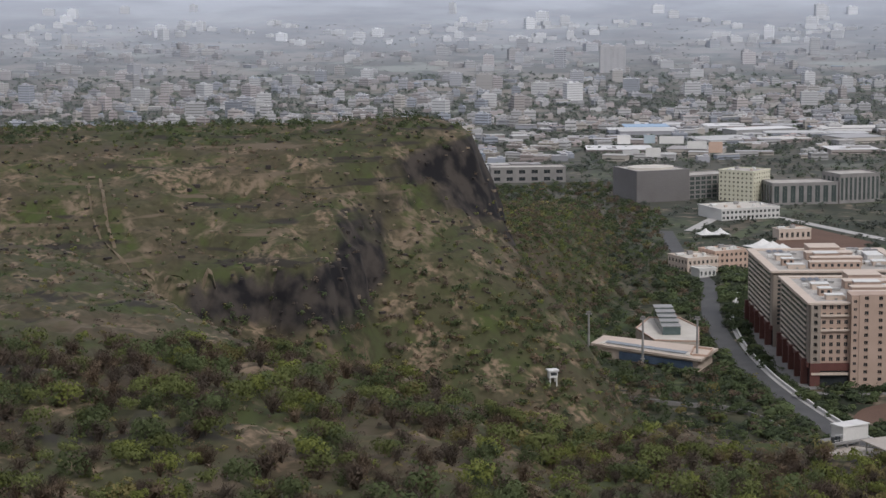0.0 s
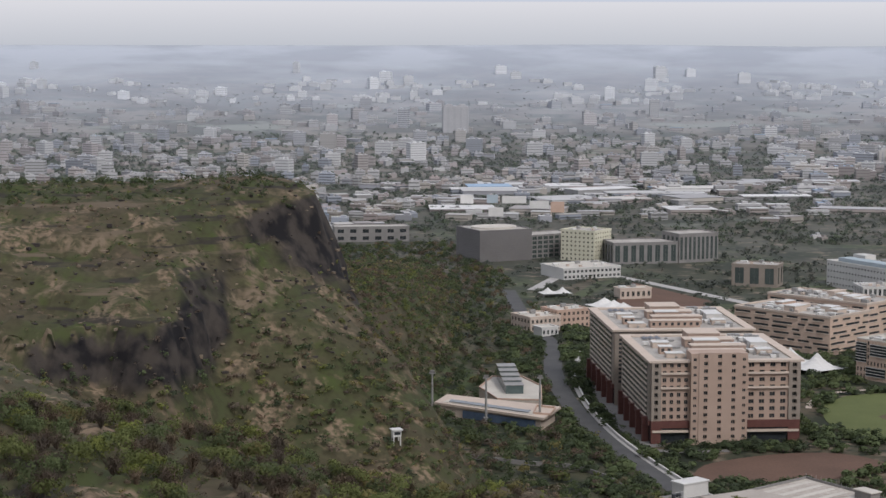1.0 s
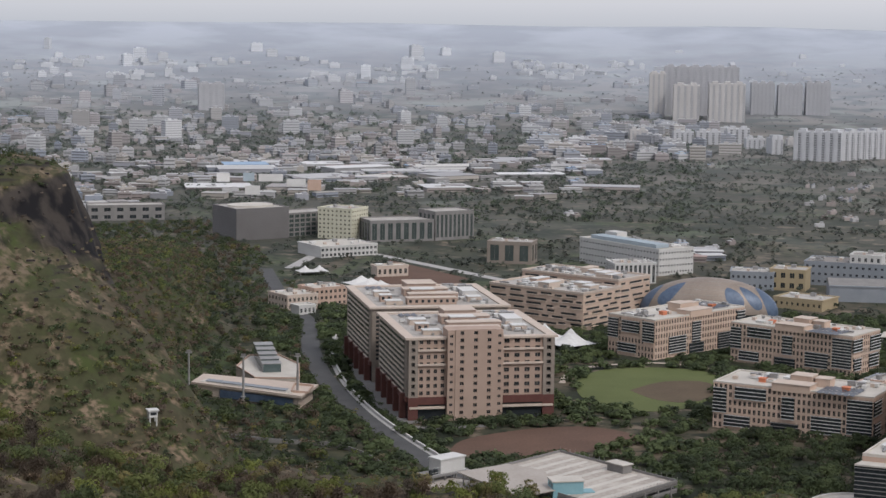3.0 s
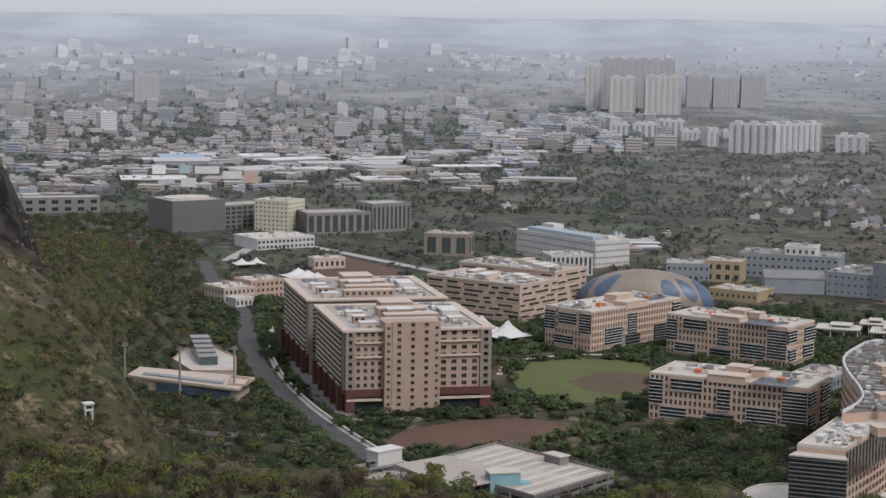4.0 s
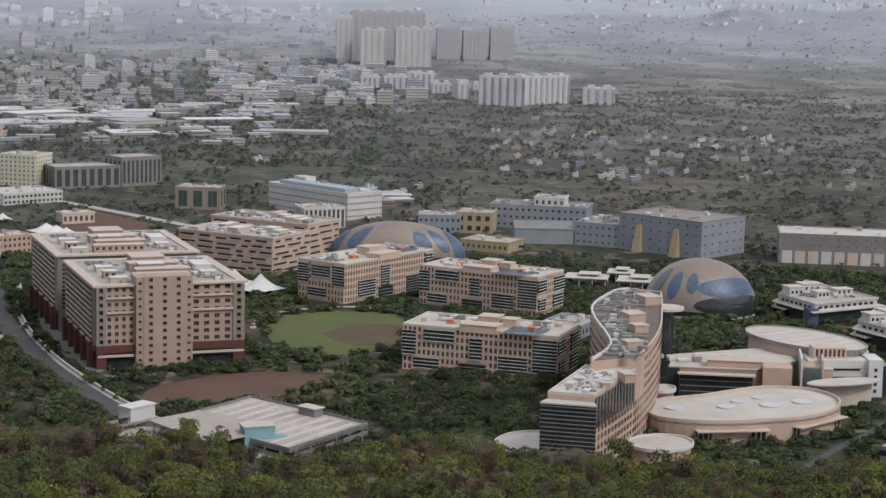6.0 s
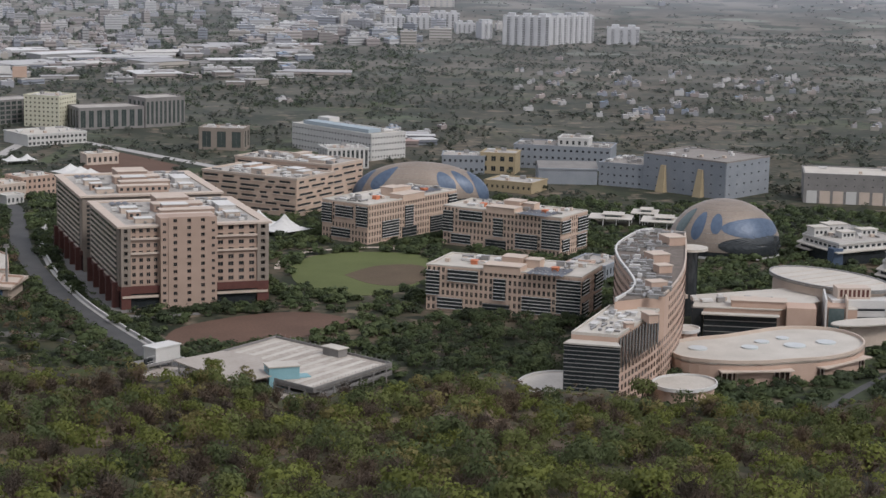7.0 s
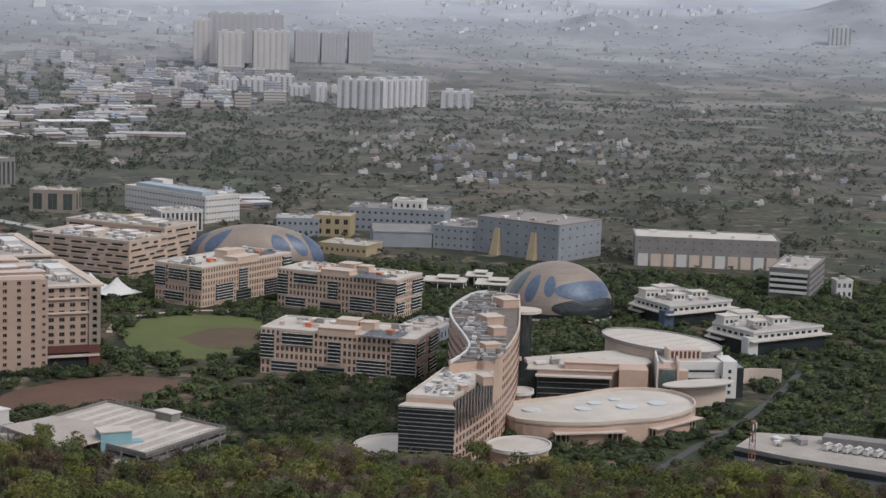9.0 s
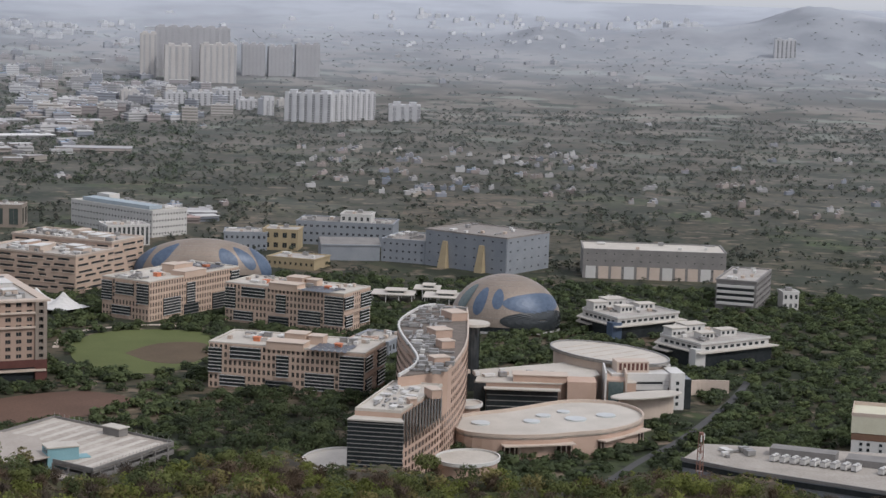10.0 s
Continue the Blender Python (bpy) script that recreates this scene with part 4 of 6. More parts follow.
v = [bm.verts.new(c) for c in ((-0.5, -0.5, 10.8), (40.5, -0.5, 10.8), (40.5, 17, 14), (-0.5, 17, 14), (40.5, 34.5, 10.8), (-0.5, 34.5, 10.8))]
for q in ((0, 1, 2, 3), (3, 2, 4, 5), (0, 3, 5), (1, 4, 2), (0, 5, 4, 1)):
    bm.faces.new([v[i] for i in q])
part("gable_roof", bm, CONCRETE, gab)
plain_building("utility_house", 470, 1296, -22, 30, 24, 12, BLUEGREY, "small blue-grey utility house", 2, 8, wide=0.4, high=0.3, units=6)
lg = plain_building("long_warehouse", 655, 1116, -28, 94, 40, 18.5, CONCRETE, "long grey warehouse with stained beige lower wall", 4, 16, wide=0.16, high=0.14, units=6, roof=ROOFWHITE)
for i in range(11):
    part("base_panel", box(2 + i * 8.4, -0.62, 0, 8.6 + i * 8.4, -0.42, 8.2), PEACH_LIGHT if i % 3 else WHITEGREY, lg)
so = plain_building("small_office", 686, 964, 46, 58, 24, 18, CONCRETE, "white-grey office with banded windows among trees", 5, 12, wide=0.6, units=8, pane=GLASS)
banded(so, faces_of(58, 24)[1], 1, 23, 4, 16, 3, GLASS, WHITEGREY, 1.0, 1.6, 0.8)
plain_building("utility_house", 709, 968, -16, 10, 9, 10.5, WHITEGREY, "small white utility tower beside trees", 2, 3, units=1)
plain_building("plant_room", 418, 905, 45, 30, 22, 6, BLUEGREY, "low grey plant room behind the hotel", 1, 6, units=14)
plain_building("plant_room", 404, 898, 45, 12, 12, 8.5, PEACH, "small peach plant room behind the hotel", 1, 3, units=2)


# ---- glazed pavilions with white eaves ----
def pavilion(pts, eave, seed, label):
    cx, cy = sum(p[0] for p in pts) / 4, sum(p[1] for p in pts) / 4
    th = thing("pavilion_office", cx, cy, 0, 0, label, "office building", "white pavilion offices")
    loc = [(x - cx, y - cy) for x, y in pts]

    def shrink(k, dx=0, dy=0):
        return [(x * k + dx, y * k + dy) for x, y in loc]

    part("glass_body", prism(shrink(0.84), 0, eave - 0.6), GLASS, th, "dark glazed storey")
    part("eave", prism(shrink(0.93), eave - 0.6, eave), ROOFWHITE, th)
    part("deck", prism(shrink(0.3, -18, 4), eave - 3.2, eave - 2.6), ROOFWHITE, th)
    part("upper_wall", prism(shrink(0.8), eave, eave + 3.0), WHITEGREY, th)
    part("upper_roof", prism(shrink(0.82), eave + 3.0, eave + 3.5), ROOFGREY, th)
    part("rim", ring_wall(shrink(0.82), eave + 3.5, eave + 4.4, 0.4), WHITEGREY, th)
    me = shared("window", box(-1.3, -0.08, 0.8, 1.3, 0.05, 2.2), GLASS)
    rr = shrink(0.8)
    for (ax, ay), (bx, by) in zip(rr[:2], rr[1:3]):
        n = int(math.hypot(bx - ax, by - ay) / 4)
        for i in range(1, n):
            put("window", me, th, pose(ax + (bx - ax) * i / n, ay + (by - ay) * i / n, eave, 0, 0, math.degrees(math.atan2(by - ay, bx - ax))))
    rng = random.Random(seed)
    for dx, dy, w, d, h in ((-14, 4, 9, 8, 4.5), (2, 14, 12, 9, 4.0), (13, -2, 10, 7, 3.2), (-4, -8, 8, 7, 3.4)):
        p = part("roof_house", box(dx - w / 2, dy - d / 2, eave + 3.5, dx + w / 2, dy + d / 2, eave + 3.5 + h), WHITEGREY, th)
        part("roof_house_lid", box(dx - w / 2 - 0.5, dy - d / 2 - 0.5, eave + 3.5 + h, dx + w / 2 + 0.5, dy + d / 2 + 0.5, eave + 3.9 + h), ROOFWHITE, p)
        for i in range(3):
            part("window", box(dx - w / 2 + 1 + i * w / 3.4, dy - d / 2 - 0.1, eave + 4.6, dx - w / 2 + 2.4 + i * w / 3.4, dy - d / 2 + 0.05, eave + 6.2), GLASS, p)
    part("corner_tower", box(loc[1][0] * 0.84 - 3, loc[1][1] * 0.84, 0, loc[1][0] * 0.84 + 3, loc[1][1] * 0.84 + 6, eave + 1.5), BLUEGLASS if seed == 1 else WHITEGREY, th)
    clutter(th, -16, -14, 16, 16, eave + 3.5, 18, seed)
    keep_clear(*[(x + cx, y + cy) for x, y in loc])


pavilion([(549, 944), (552, 902), (608, 913), (598, 990)], 8.0, 1, "low white pavilion office over dark glass with blue corner")
pavilion([(546, 858), (552, 820), (611, 830), (580, 892)], 8.5, 2, "low white pavilion office over dark glass among trees")
for x, y, w, d, h in ((478, 1062, 26, 20, 5.0), (502, 1040, 24, 22, 5.5), (507, 1064, 16, 18, 6.5)):
    th = thing("walkway_roof", x, y, 0, -30, "flat white walkway roof on slim posts", "canopy", "white walkway roofs")
    part("slab", box(0, 0, h - 0.5, w, d, h), ROOFWHITE, th)
    part("upper_slab", box(w * 0.3, d * 0.3, h + 1.2, w * 0.8, d * 0.9, h + 1.6), ROOFWHITE, th)
    part("lantern", box(w * 0.36, d * 0.36, h, w * 0.74, d * 0.84, h + 1.2), GREENGLASS, th)
    me = shared("post", box(-0.25, -0.25, 0, 0.25, 0.25, h - 0.5), WHITEPAINT)
    for a in (0.05, 0.35, 0.65, 0.95):
        for b in (0.06, 0.94):
            put("post", me, th, pose(w * a, d * b, 0))
keep_clear((476, 1056), (520, 1028), (540, 1050), (500, 1090))


# ---- tensile roofs ----
def tent(x, y, turn, w, d, h, peaks, label):
    th = thing("tensile_canopy", x, y, 0, turn, label, "canopy", "white tensile canopies")
    bm = bmesh.new()
    nx, ny = 8 * peaks, 10
    rows = []
    for j in range(ny + 1):
        row = []
        for i in range(nx + 1):
            u, v = i / nx, j / ny
            k = abs(math.sin(math.pi * u * peaks)) ** 0.5 * math.sin(math.pi * v)
            cone = max(0, 1 - math.hypot((u * peaks) % 1 - 0.5, v - 0.5) * 2.1) ** 1.8
            row.append(bm.verts.new((w * (u - 0.5), d * (v - 0.5), 2.6 + 1.0 * k + h * cone)))
        rows.append(row)
    for j in range(ny):
        for i in range(nx):
            bm.faces.new((rows[j][i], rows[j][i + 1], rows[j + 1][i + 1], rows[j + 1][i]))
    top = bmesh.ops.extrude_face_region(bm, geom=bm.faces[:])
    for q in top["geom"]:
        if isinstance(q, bmesh.types.BMVert):
            q.co.z += 0.08
    part("membrane", bm, WHITEPAINT, th)
    for i in range(peaks):
        part("mast", box(w * ((i + 0.5) / peaks - 0.5) - 0.2, -0.2, 0, w * ((i + 0.5) / peaks - 0.5) + 0.2, 0.2, 2.9 + h), STEEL, th)
    for sx in (-0.5, 0.5):
        for sy in (-0.5, 0.5):
            part("post", box(w * sx - 0.15, d * sy - 0.15, 0, w * sx + 0.15, d * sy + 0.15, 2.7), STEEL, th)


tent(291, 1088, -62, 44, 26, 7.5, 2, "large white tensile canopy beside the pink office")
tent(222, 1328, -70, 40, 24, 4, 3, "white tensile parking canopy beside the road")
tent(192, 1405, 10, 22, 14, 3.0, 2, "small white tensile canopy beside the road")
keep_clear((278, 1068), (306, 1064), (306, 1116), (284, 1116))


# ---- car park deck ----
def car_park():
    th = thing("car_park", 0, 0, 0, 0, "open concrete car park with worn white roof deck", "car park")
    deck = [(203, 697), (245, 729), (213, 788), (171, 757)]
    for z in (0.0, 3.2):
        part("deck", prism(deck, z + 2.6, z + 3.2), CONCRETE, th)
    part("core", prism([(208, 702), (240, 729), (212, 780), (178, 756)], 0, 2.6), DARKGREY, th)
    part("core", prism([(208, 702), (240, 729), (212, 780), (178, 756)], 3.2, 5.8), DARKGREY, th)
    part("roof_deck", prism(deck, 6.4, 6.6), ROOFWORN, th)
    me = shared("deck_strip", box(0, 0, 0, 46, 2.6, 0.05), ROOFWHITE)
    for i in range(9):
        t = (i + 0.6) / 9.6
        put("deck_strip", me, th, pose(204 - 32 * t + 1.6, 699 + 60 * t, 6.604, 0, 0, 37.5), "worn white roof strip")
    part("parapet", ring_wall(deck, 5.4, 7.6, 0.5), CONCRETE, th)
    part("mid_band", ring_wall(deck, 2.4, 4.2, 0.5), CONCRETE, th)
    me = shared("column", box(-0.4, -0.4, 0, 0.4, 0.4, 6.2), CONCRETE)
    for (ax, ay), (bx, by) in zip(deck, deck[1:] + deck[:1]):
        n = int(math.hypot(bx - ax, by - ay) / 8)
        for i in range(n):
            t = (i + 0.5) / n
            put("column", me, th, pose(ax + (bx - ax) * t + 0.0, ay + (by - ay) * t + 0.3, 0, 0, 0, 37))
    me = shared("rail_post", box(-0.06, -0.06, 0, 0.06, 0.06, 1.2), STEEL)
    for i in range(24):
        put("rail_post", me, th, pose(203 + 42 * i / 23, 697 + 32 * i / 23, 7.6))
        put("rail_post", me, th, pose(245 - 32 * i / 23, 729 + 59 * i / 23, 7.6))
    part("stair_house", box(0, 0, 0, 9, 5, 3.2), CONCRETE, th).matrix_basis = pose(232, 748, 6.6, 0, 0, 118)
    part("stair_lid", box(-0.6, -0.6, 3.2, 9.6, 5.6, 3.6), ROOFWHITE, th).matrix_basis = pose(232, 748, 6.6, 0, 0, 118)
    keep_clear(*deck)
    th = thing("low_deck", 0, 0, 0, 0, "low white roof deck beside the car park", "building")
    pts = [(134, 741), (171, 700), (200, 700), (170, 757), (160, 764)]
    part("body", prism(pts, 0, 2.9), CONCRETE, th)
    part("roof", prism(pts, 2.9, 3.2), ROOFWORN, th)
    part("rim", ring_wall(pts, 2.8, 3.8, 0.4), CONCRETE, th)
    keep_clear(*pts)
    th = thing("shade_roof", 0, 0, 0, 0, "wide grey sheet roof on posts over the deck", "canopy")
    pts = [(161, 751), (176, 708), (192, 716), (196, 748), (184, 762)]
    part("sheet", prism(pts, 8.2, 8.6), material("grey_sheet_roof", (0.31, 0.272, 0.235), (0.38, 0.335, 0.295), 0.7, 0.1, 1.0), th)
    me = shared("post", box(-0.25, -0.25, 3.2, 0.25, 0.25, 8.2), STEEL)
    for x, y in ((163, 749), (169, 730), (176, 711), (183, 714), (191, 719), (193, 733)):
        put("post", me, th, pose(x, y, 0))
    part("platform", prism([(163, 749), (176, 711), (191, 718), (194, 747)], 3.2, 3.6), CONCRETE, th)
    th = thing("stair_tower", 191, 716, 0, 0, "turquoise sheet-clad stair tower with small windows", "tower")
    part("body", box(0, 0, 0, 12, 8, 11.5), TURQUOISE, th)
    part("annex", box(12, 1, 0, 17, 7, 7.0), TURQUOISE, th)
    part("lid", box(-0.4, -0.4, 11.5, 12.4, 8.4, 12.0), ROOFWHITE, th)
    me = shared("window", box(-0.08, -0.6, 0, 0.02, 0.6, 1.4), GLASS)
    for z in (2, 4.6, 7.2, 9.4):
        for v in (2, 5):
            put("window", me, th, pose(0, v, z))
    keep_clear((186, 712), (212, 712), (212, 726), (186, 726))
    th = thing("water_plant", 152, 756, 0, 30, "white plant house on a steel frame with dark tanks", "plant house")
    part("house", box(6, 2, 5.5, 19, 9, 11), WHITEGREY, th)
    part("house_roof", box(5.6, 1.6, 11, 19.4, 9.4, 11.5), WHITEPAINT, th)
    part("floor_slab", box(0, 0, 5.0, 20, 10, 5.5), CONCRETE, th)
    me = shared("leg", box(-0.3, -0.3, 0, 0.3, 0.3, 5.0), CONCRETE)
    for u in (0.6, 7, 13, 19.4):
        for v in (0.6, 9.4):
            put("leg", me, th, pose(u, v, 0))
    for u in (1.8, 4.2):
        part("tank", prism(ellipse(u, 3, 1.0, 1.0, 0, 14), 5.5, 7.6), GLASS, th, "black water tank")
    me = shared("rail", box(0, 0, 0, 6, 0.1, 0.12), WHITEPAINT)
    for z in (6.2, 7.0, 9.0):
        put("rail", me, th, pose(0, 0, z))
    keep_clear((150, 752), (176, 764), (172, 774), (146, 766))


ROOFWORN = material("worn_white_deck", (0.27, 0.232, 0.20), (0.45, 0.405, 0.355), 0.85, 0.06, 0.5)
car_park()


# ---- swimming pool house on the left of the road ----
def pool_house():
    th = thing("pool_house", 0, 0, 0, 0, "long low cream pool house with blue glazing and roof panels", "sports building")
    pts = [(72, 965), (121, 921), (133, 949), (80, 986)]
    inner = [(75, 963), (120, 924.5), (130, 948), (81, 982)]
    part("wall", prism(inner, 0, 5.8), PEACH_LIGHT, th)
    part("blue_glazing", prism([(85, 953.4), (117, 925.8), (118, 926.6), (86, 954.4)], 1.0, 4.8), BLUEGLASS, th)
    part("roof", prism(pts, 5.8, 7.0), PEACH_LIGHT, th)
    part("roof_deck", prism([(76, 965), (117, 928), (120, 936), (81, 972)], 7.0, 7.15), ROOFWHITE, th)
    for i in range(5):
        part("roof_panel", box(0, 0, 0, 9, 2.6, 0.2), BLUEGREY, th).matrix_basis = pose(79 + i * 7.2, 963 - i * 6.3, 7.5, 14, 0, -38)
    part("court_rim", ring_wall([(117, 931), (125, 927), (130, 944), (121, 950)], 7.0, 8.0, 0.6), PEACH, th)
    keep_clear(*pts)
    th = thing("club_house", 0, 0, 0, 0, "cream club house with white roof and stepped glass lantern", "building")
    pts = [(104, 970), (126, 966), (131, 1006), (124, 1034), (108, 1036), (98, 1004)]
    part("wall", prism(pts, 0, 6.0), PEACH_LIGHT, th)
    part("roof", prism(pts, 6.0, 6.8), ROOFWHITE, th)
    part("rim", ring_wall(pts, 6.4, 7.6, 0.5), PEACH, th)
    for i in range(5):
        part("lantern_step", box(110, 986 + i * 9, 6.8, 119, 995 + i * 9, 11 + i * 0.9), GREENGLASS, th)
        part("lantern_lid", box(109.6, 985.8 + i * 9, 11 + i * 0.9, 119.4, 995.2 + i * 9, 11.3 + i * 0.9), STEEL, th)
    me = shared("window", box(-0.7, -0.08, 0, 0.7, 0.05, 1.4), GLASS)
    for i in range(8):
        put("window", me, th, pose(106 + i * 2.5, 969.6 - i * 0.45, 3.4, 0, 0, -10))
    keep_clear(*pts)
    first = None
    for x, y in ((70, 953), (95, 938), (121, 936)):
        if first is None:
            first = thing("flood_light_mast", x, y, 0, 0, "tall grey floodlight mast beside the pool house", "mast", "floodlight masts")
            bm = bmesh.new()
            bmesh.ops.create_cone(bm, cap_ends=True, segments=12, radius1=0.7, radius2=0.45, depth=24, matrix=pose(0, 0, 12))
            part("pole", bm, STEEL, first)
            part("head_frame", box(-1.5, -0.5, 23.4, 1.5, 0.5, 23.9), STEEL, first)
            part("lamp_box", box(-1.1, -0.6, 23.9, 1.1, 0.4, 25.0), DARKGREY, first)
            part("ladder_ring", box(-1.1, -1.1, 4.0, 1.1, 1.1, 4.3), STEEL, first)
        else:
            copy_thing(first, pose(x, y, 0))
    th = thing("guard_tower", 40.4, 735.6, height_at(40.4, 735.6) - 0.3, 12, "small white guard tower on legs", "guard tower")
    part("cabin", box(-1.6, -1.6, 3.4, 1.6, 1.6, 5.8), WHITEPAINT, th)
    part("cabin_roof", box(-2.1, -2.1, 5.8, 2.1, 2.1, 6.3), WHITEPAINT, th)
    part("cabin_window", box(-1.2, -1.66, 4.2, 1.2, -1.58, 5.3), GLASS, th)
    for sx in (-1.3, 1.3):
        for sy in (-1.3, 1.3):
            part("leg", box(sx - 0.2, sy - 0.2, 0, sx + 0.2, sy + 0.2, 3.4), WHITEPAINT, th)


pool_house()


# ---- long office in the foreground and the mast ----
def plant_office():
    th = thing("long_office", 0, 0, 0, 0, "long low office with rows of air conditioners on its roof", "office building")
    pts = [(421, 634), (432, 612), (474, 552), (560, 548), (520, 604), (443, 652)]
    part("wall", prism(pts, 0, 8.2), BLUEGREY, th)
    part("glass_band", ring_wall([(420.6, 634), (431.6, 611.6), (473.6, 551.6)], 5.4, 7.4, 0.5, False), GLASS, th)
    part("roof", prism(pts, 8.2, 8.9), LONGROOF, th)
    part("rim", ring_wall([(420, 634), (431.4, 611.4), (473.4, 551.2)], 8.0, 9.3, 0.5, False), CONCRETE, th)
    part("red_ledge", ring_wall([(418.5, 631), (429.5, 609), (446, 585)], 3.2, 3.7, 1.4, False), TERRACOTTA, th)
    me = shared("window", box(-1.0, -0.1, 1.0, 1.0, 0.4, 2.6), GLASS)
    for i in range(16):
        put("window", me, th, pose(432 + 42 * i / 16, 612 - 60 * i / 16, 0, 0, 0, -55))
    bm = box(-1.1, -2.6, 0.5, 1.1, 2.6, 2.3)
    add_box(bm, -1.2, -2.7, 2.3, 1.2, 2.7, 2.5, 1)
    add_box(bm, -1.0, -2.4, 0, -0.7, 2.4, 0.5, 1)
    add_box(bm, 0.7, -2.4, 0, 1.0, 2.4, 0.5, 1)
    bmesh.ops.create_cone(bm, cap_ends=True, segments=14, radius1=0.85, radius2=0.8, depth=0.4, matrix=pose(0, -1.3, 2.7))
    bmesh.ops.create_cone(bm, cap_ends=True, segments=14, radius1=0.85, radius2=0.8, depth=0.4, matrix=pose(0, 1.3, 2.7))
    me = shared("air_conditioner", bm, (WHITEPAINT, STEEL))
    for i in range(18):
        t = i + (1.6 if i > 8 else 0)
        put("air_conditioner", me, th, pose(453 + t * 2.6, 618 - t * 3.0, 8.9, 0, 0, 118), "white rooftop air conditioner")
    part("plant_house", box(0, 0, 8.9, 26, 8, 12.2), CONCRETE, th).matrix_basis = pose(456, 626, 0, 0, 0, -46)
    part("plant_house", box(30, -2, 8.9, 54, 8, 11.6), CONCRETE, th).matrix_basis = pose(456, 626, 0, 0, 0, -46)
    clutter(th, 438, 628, 452, 640, 8.9, 10, 51)
    keep_clear(*pts)
    th = thing("cream_block", 507, 640, 0, -40, "cream and white block with a brown band", "building")
    part("wall", box(0, 0, 0, 40, 24, 8.5), WHITEPAINT, th)
    part("brown_band", box(-0.1, -0.1, 8.5, 40, 24, 11.5), material("brown_band", (0.16, 0.09, 0.06), (0.20, 0.12, 0.08), 0.8, 0.3, 3), th)
    part("upper", box(-0.3, -0.3, 11.5, 40, 24, 18.5), CREAM, th)
    part("rim", ring_wall([(-0.4, -0.4), (40, -0.4), (40, 24), (-0.4, 24)], 18.5, 20.0, 0.5), PEACH_LIGHT, th)
    me = shared("window", box(-0.6, -0.15, 0, 0.6, 0.05, 1.2), GLASS)
    for z in (1.5, 4.0, 6.4):
        for u in (4, 7, 12):
            put("window", me, th, pose(u, 0, z))
    keep_clear((500, 640), (540, 606), (556, 626), (520, 662))
    th = thing("radio_mast", 410, 606, 0, 20, "red and white lattice radio mast", "mast")
    n, w0, w1, h = 10, 1.1, 0.6, 25.0
    for sx in (-1, 1):
        for sy in (-1, 1):
            bm = bmesh.new()
            a = [bm.verts.new((sx * w0 + q[0] * 0.12, sy * w0 + q[1] * 0.12, 0)) for q in ((-1, -1), (1, -1), (1, 1), (-1, 1))]
            b = [bm.verts.new((sx * w1 + q[0] * 0.12, sy * w1 + q[1] * 0.12, h)) for q in ((-1, -1), (1, -1), (1, 1), (-1, 1))]
            for i in range(4):
                bm.faces.new((a[i], a[(i + 1) % 4], b[(i + 1) % 4], b[i]))
            part("leg", bm, RUST, th)
    for i in range(n):
        z, k = h * (i + 0.5) / n, w0 + (w1 - w0) * (i + 0.5) / n
        part("brace", ring_wall([(-k, -k), (k, -k), (k, k), (-k, k)], z, z + 0.16, 0.16), RUST if i % 2 else WHITEPAINT, th)
        for s in (-1, 1):
            part("diagonal", box(-1.25 * k, -0.07, -0.07, 1.25 * k, 0.07, 0.07), RUST, th).matrix_basis = pose(0, s * k, z, 0, 42 * s, 0)
    for z, u in ((24, -0.9), (24.5, 0.9), (18, 1.2), (17, -1.2)):
        part("antenna", box(u - 0.25, -0.9, z - 1.2, u + 0.25, -0.6, z + 1.2), WHITEPAINT, th)
    part("top_drum", prism(ellipse(0, 0, 0.9, 0.9, 0, 16), 25, 26.2), RUST, th)


LONGROOF = material("brown_stained_roof", (0.255, 0.228, 0.198), (0.385, 0.35, 0.31), 0.9, 0.1, 1.0)
RUST = material("faded_red_steel", (0.20, 0.10, 0.075), (0.27, 0.15, 0.12), 0.7, 0.5, 5.0)
plant_office()


# ---- roads, walls, lawn and fields ----
def ribbon(line, width, z, thick=0.06):
    bm = bmesh.new()
    rows = []
    for i, (x, y) in enumerate(line):
        a, b = line[max(i - 1, 0)], line[min(i + 1, len(line) - 1)]
        t = Vector((b[0] - a[0], b[1] - a[1])).normalized()
        l, r = (x - t.y * width / 2, y + t.x * width / 2), (x + t.y * width / 2, y - t.x * width / 2)
        rows.append([bm.verts.new(c) for c in ((*l, z), (*r, z), (*r, z - thick), (*l, z - thick))])
    for a, b in zip(rows, rows[1:]):
        for k in range(4):
            bm.faces.new((a[k], b[k], b[(k + 1) % 4], a[(k + 1) % 4]))
    bm.faces.new(rows[0])
    bm.faces.new(rows[-1])
    bmesh.ops.recalc_face_normals(bm, faces=bm.faces)
    return bm


ROADS = []


def road(name, line, width, z, mat, label, clear=True):
    pts = smooth_line(line, 8)
    ROADS.append((pts, width)) if clear else None
    return tagged(part(name, ribbon(pts, width, z), mat), label, "road", kind="structure")


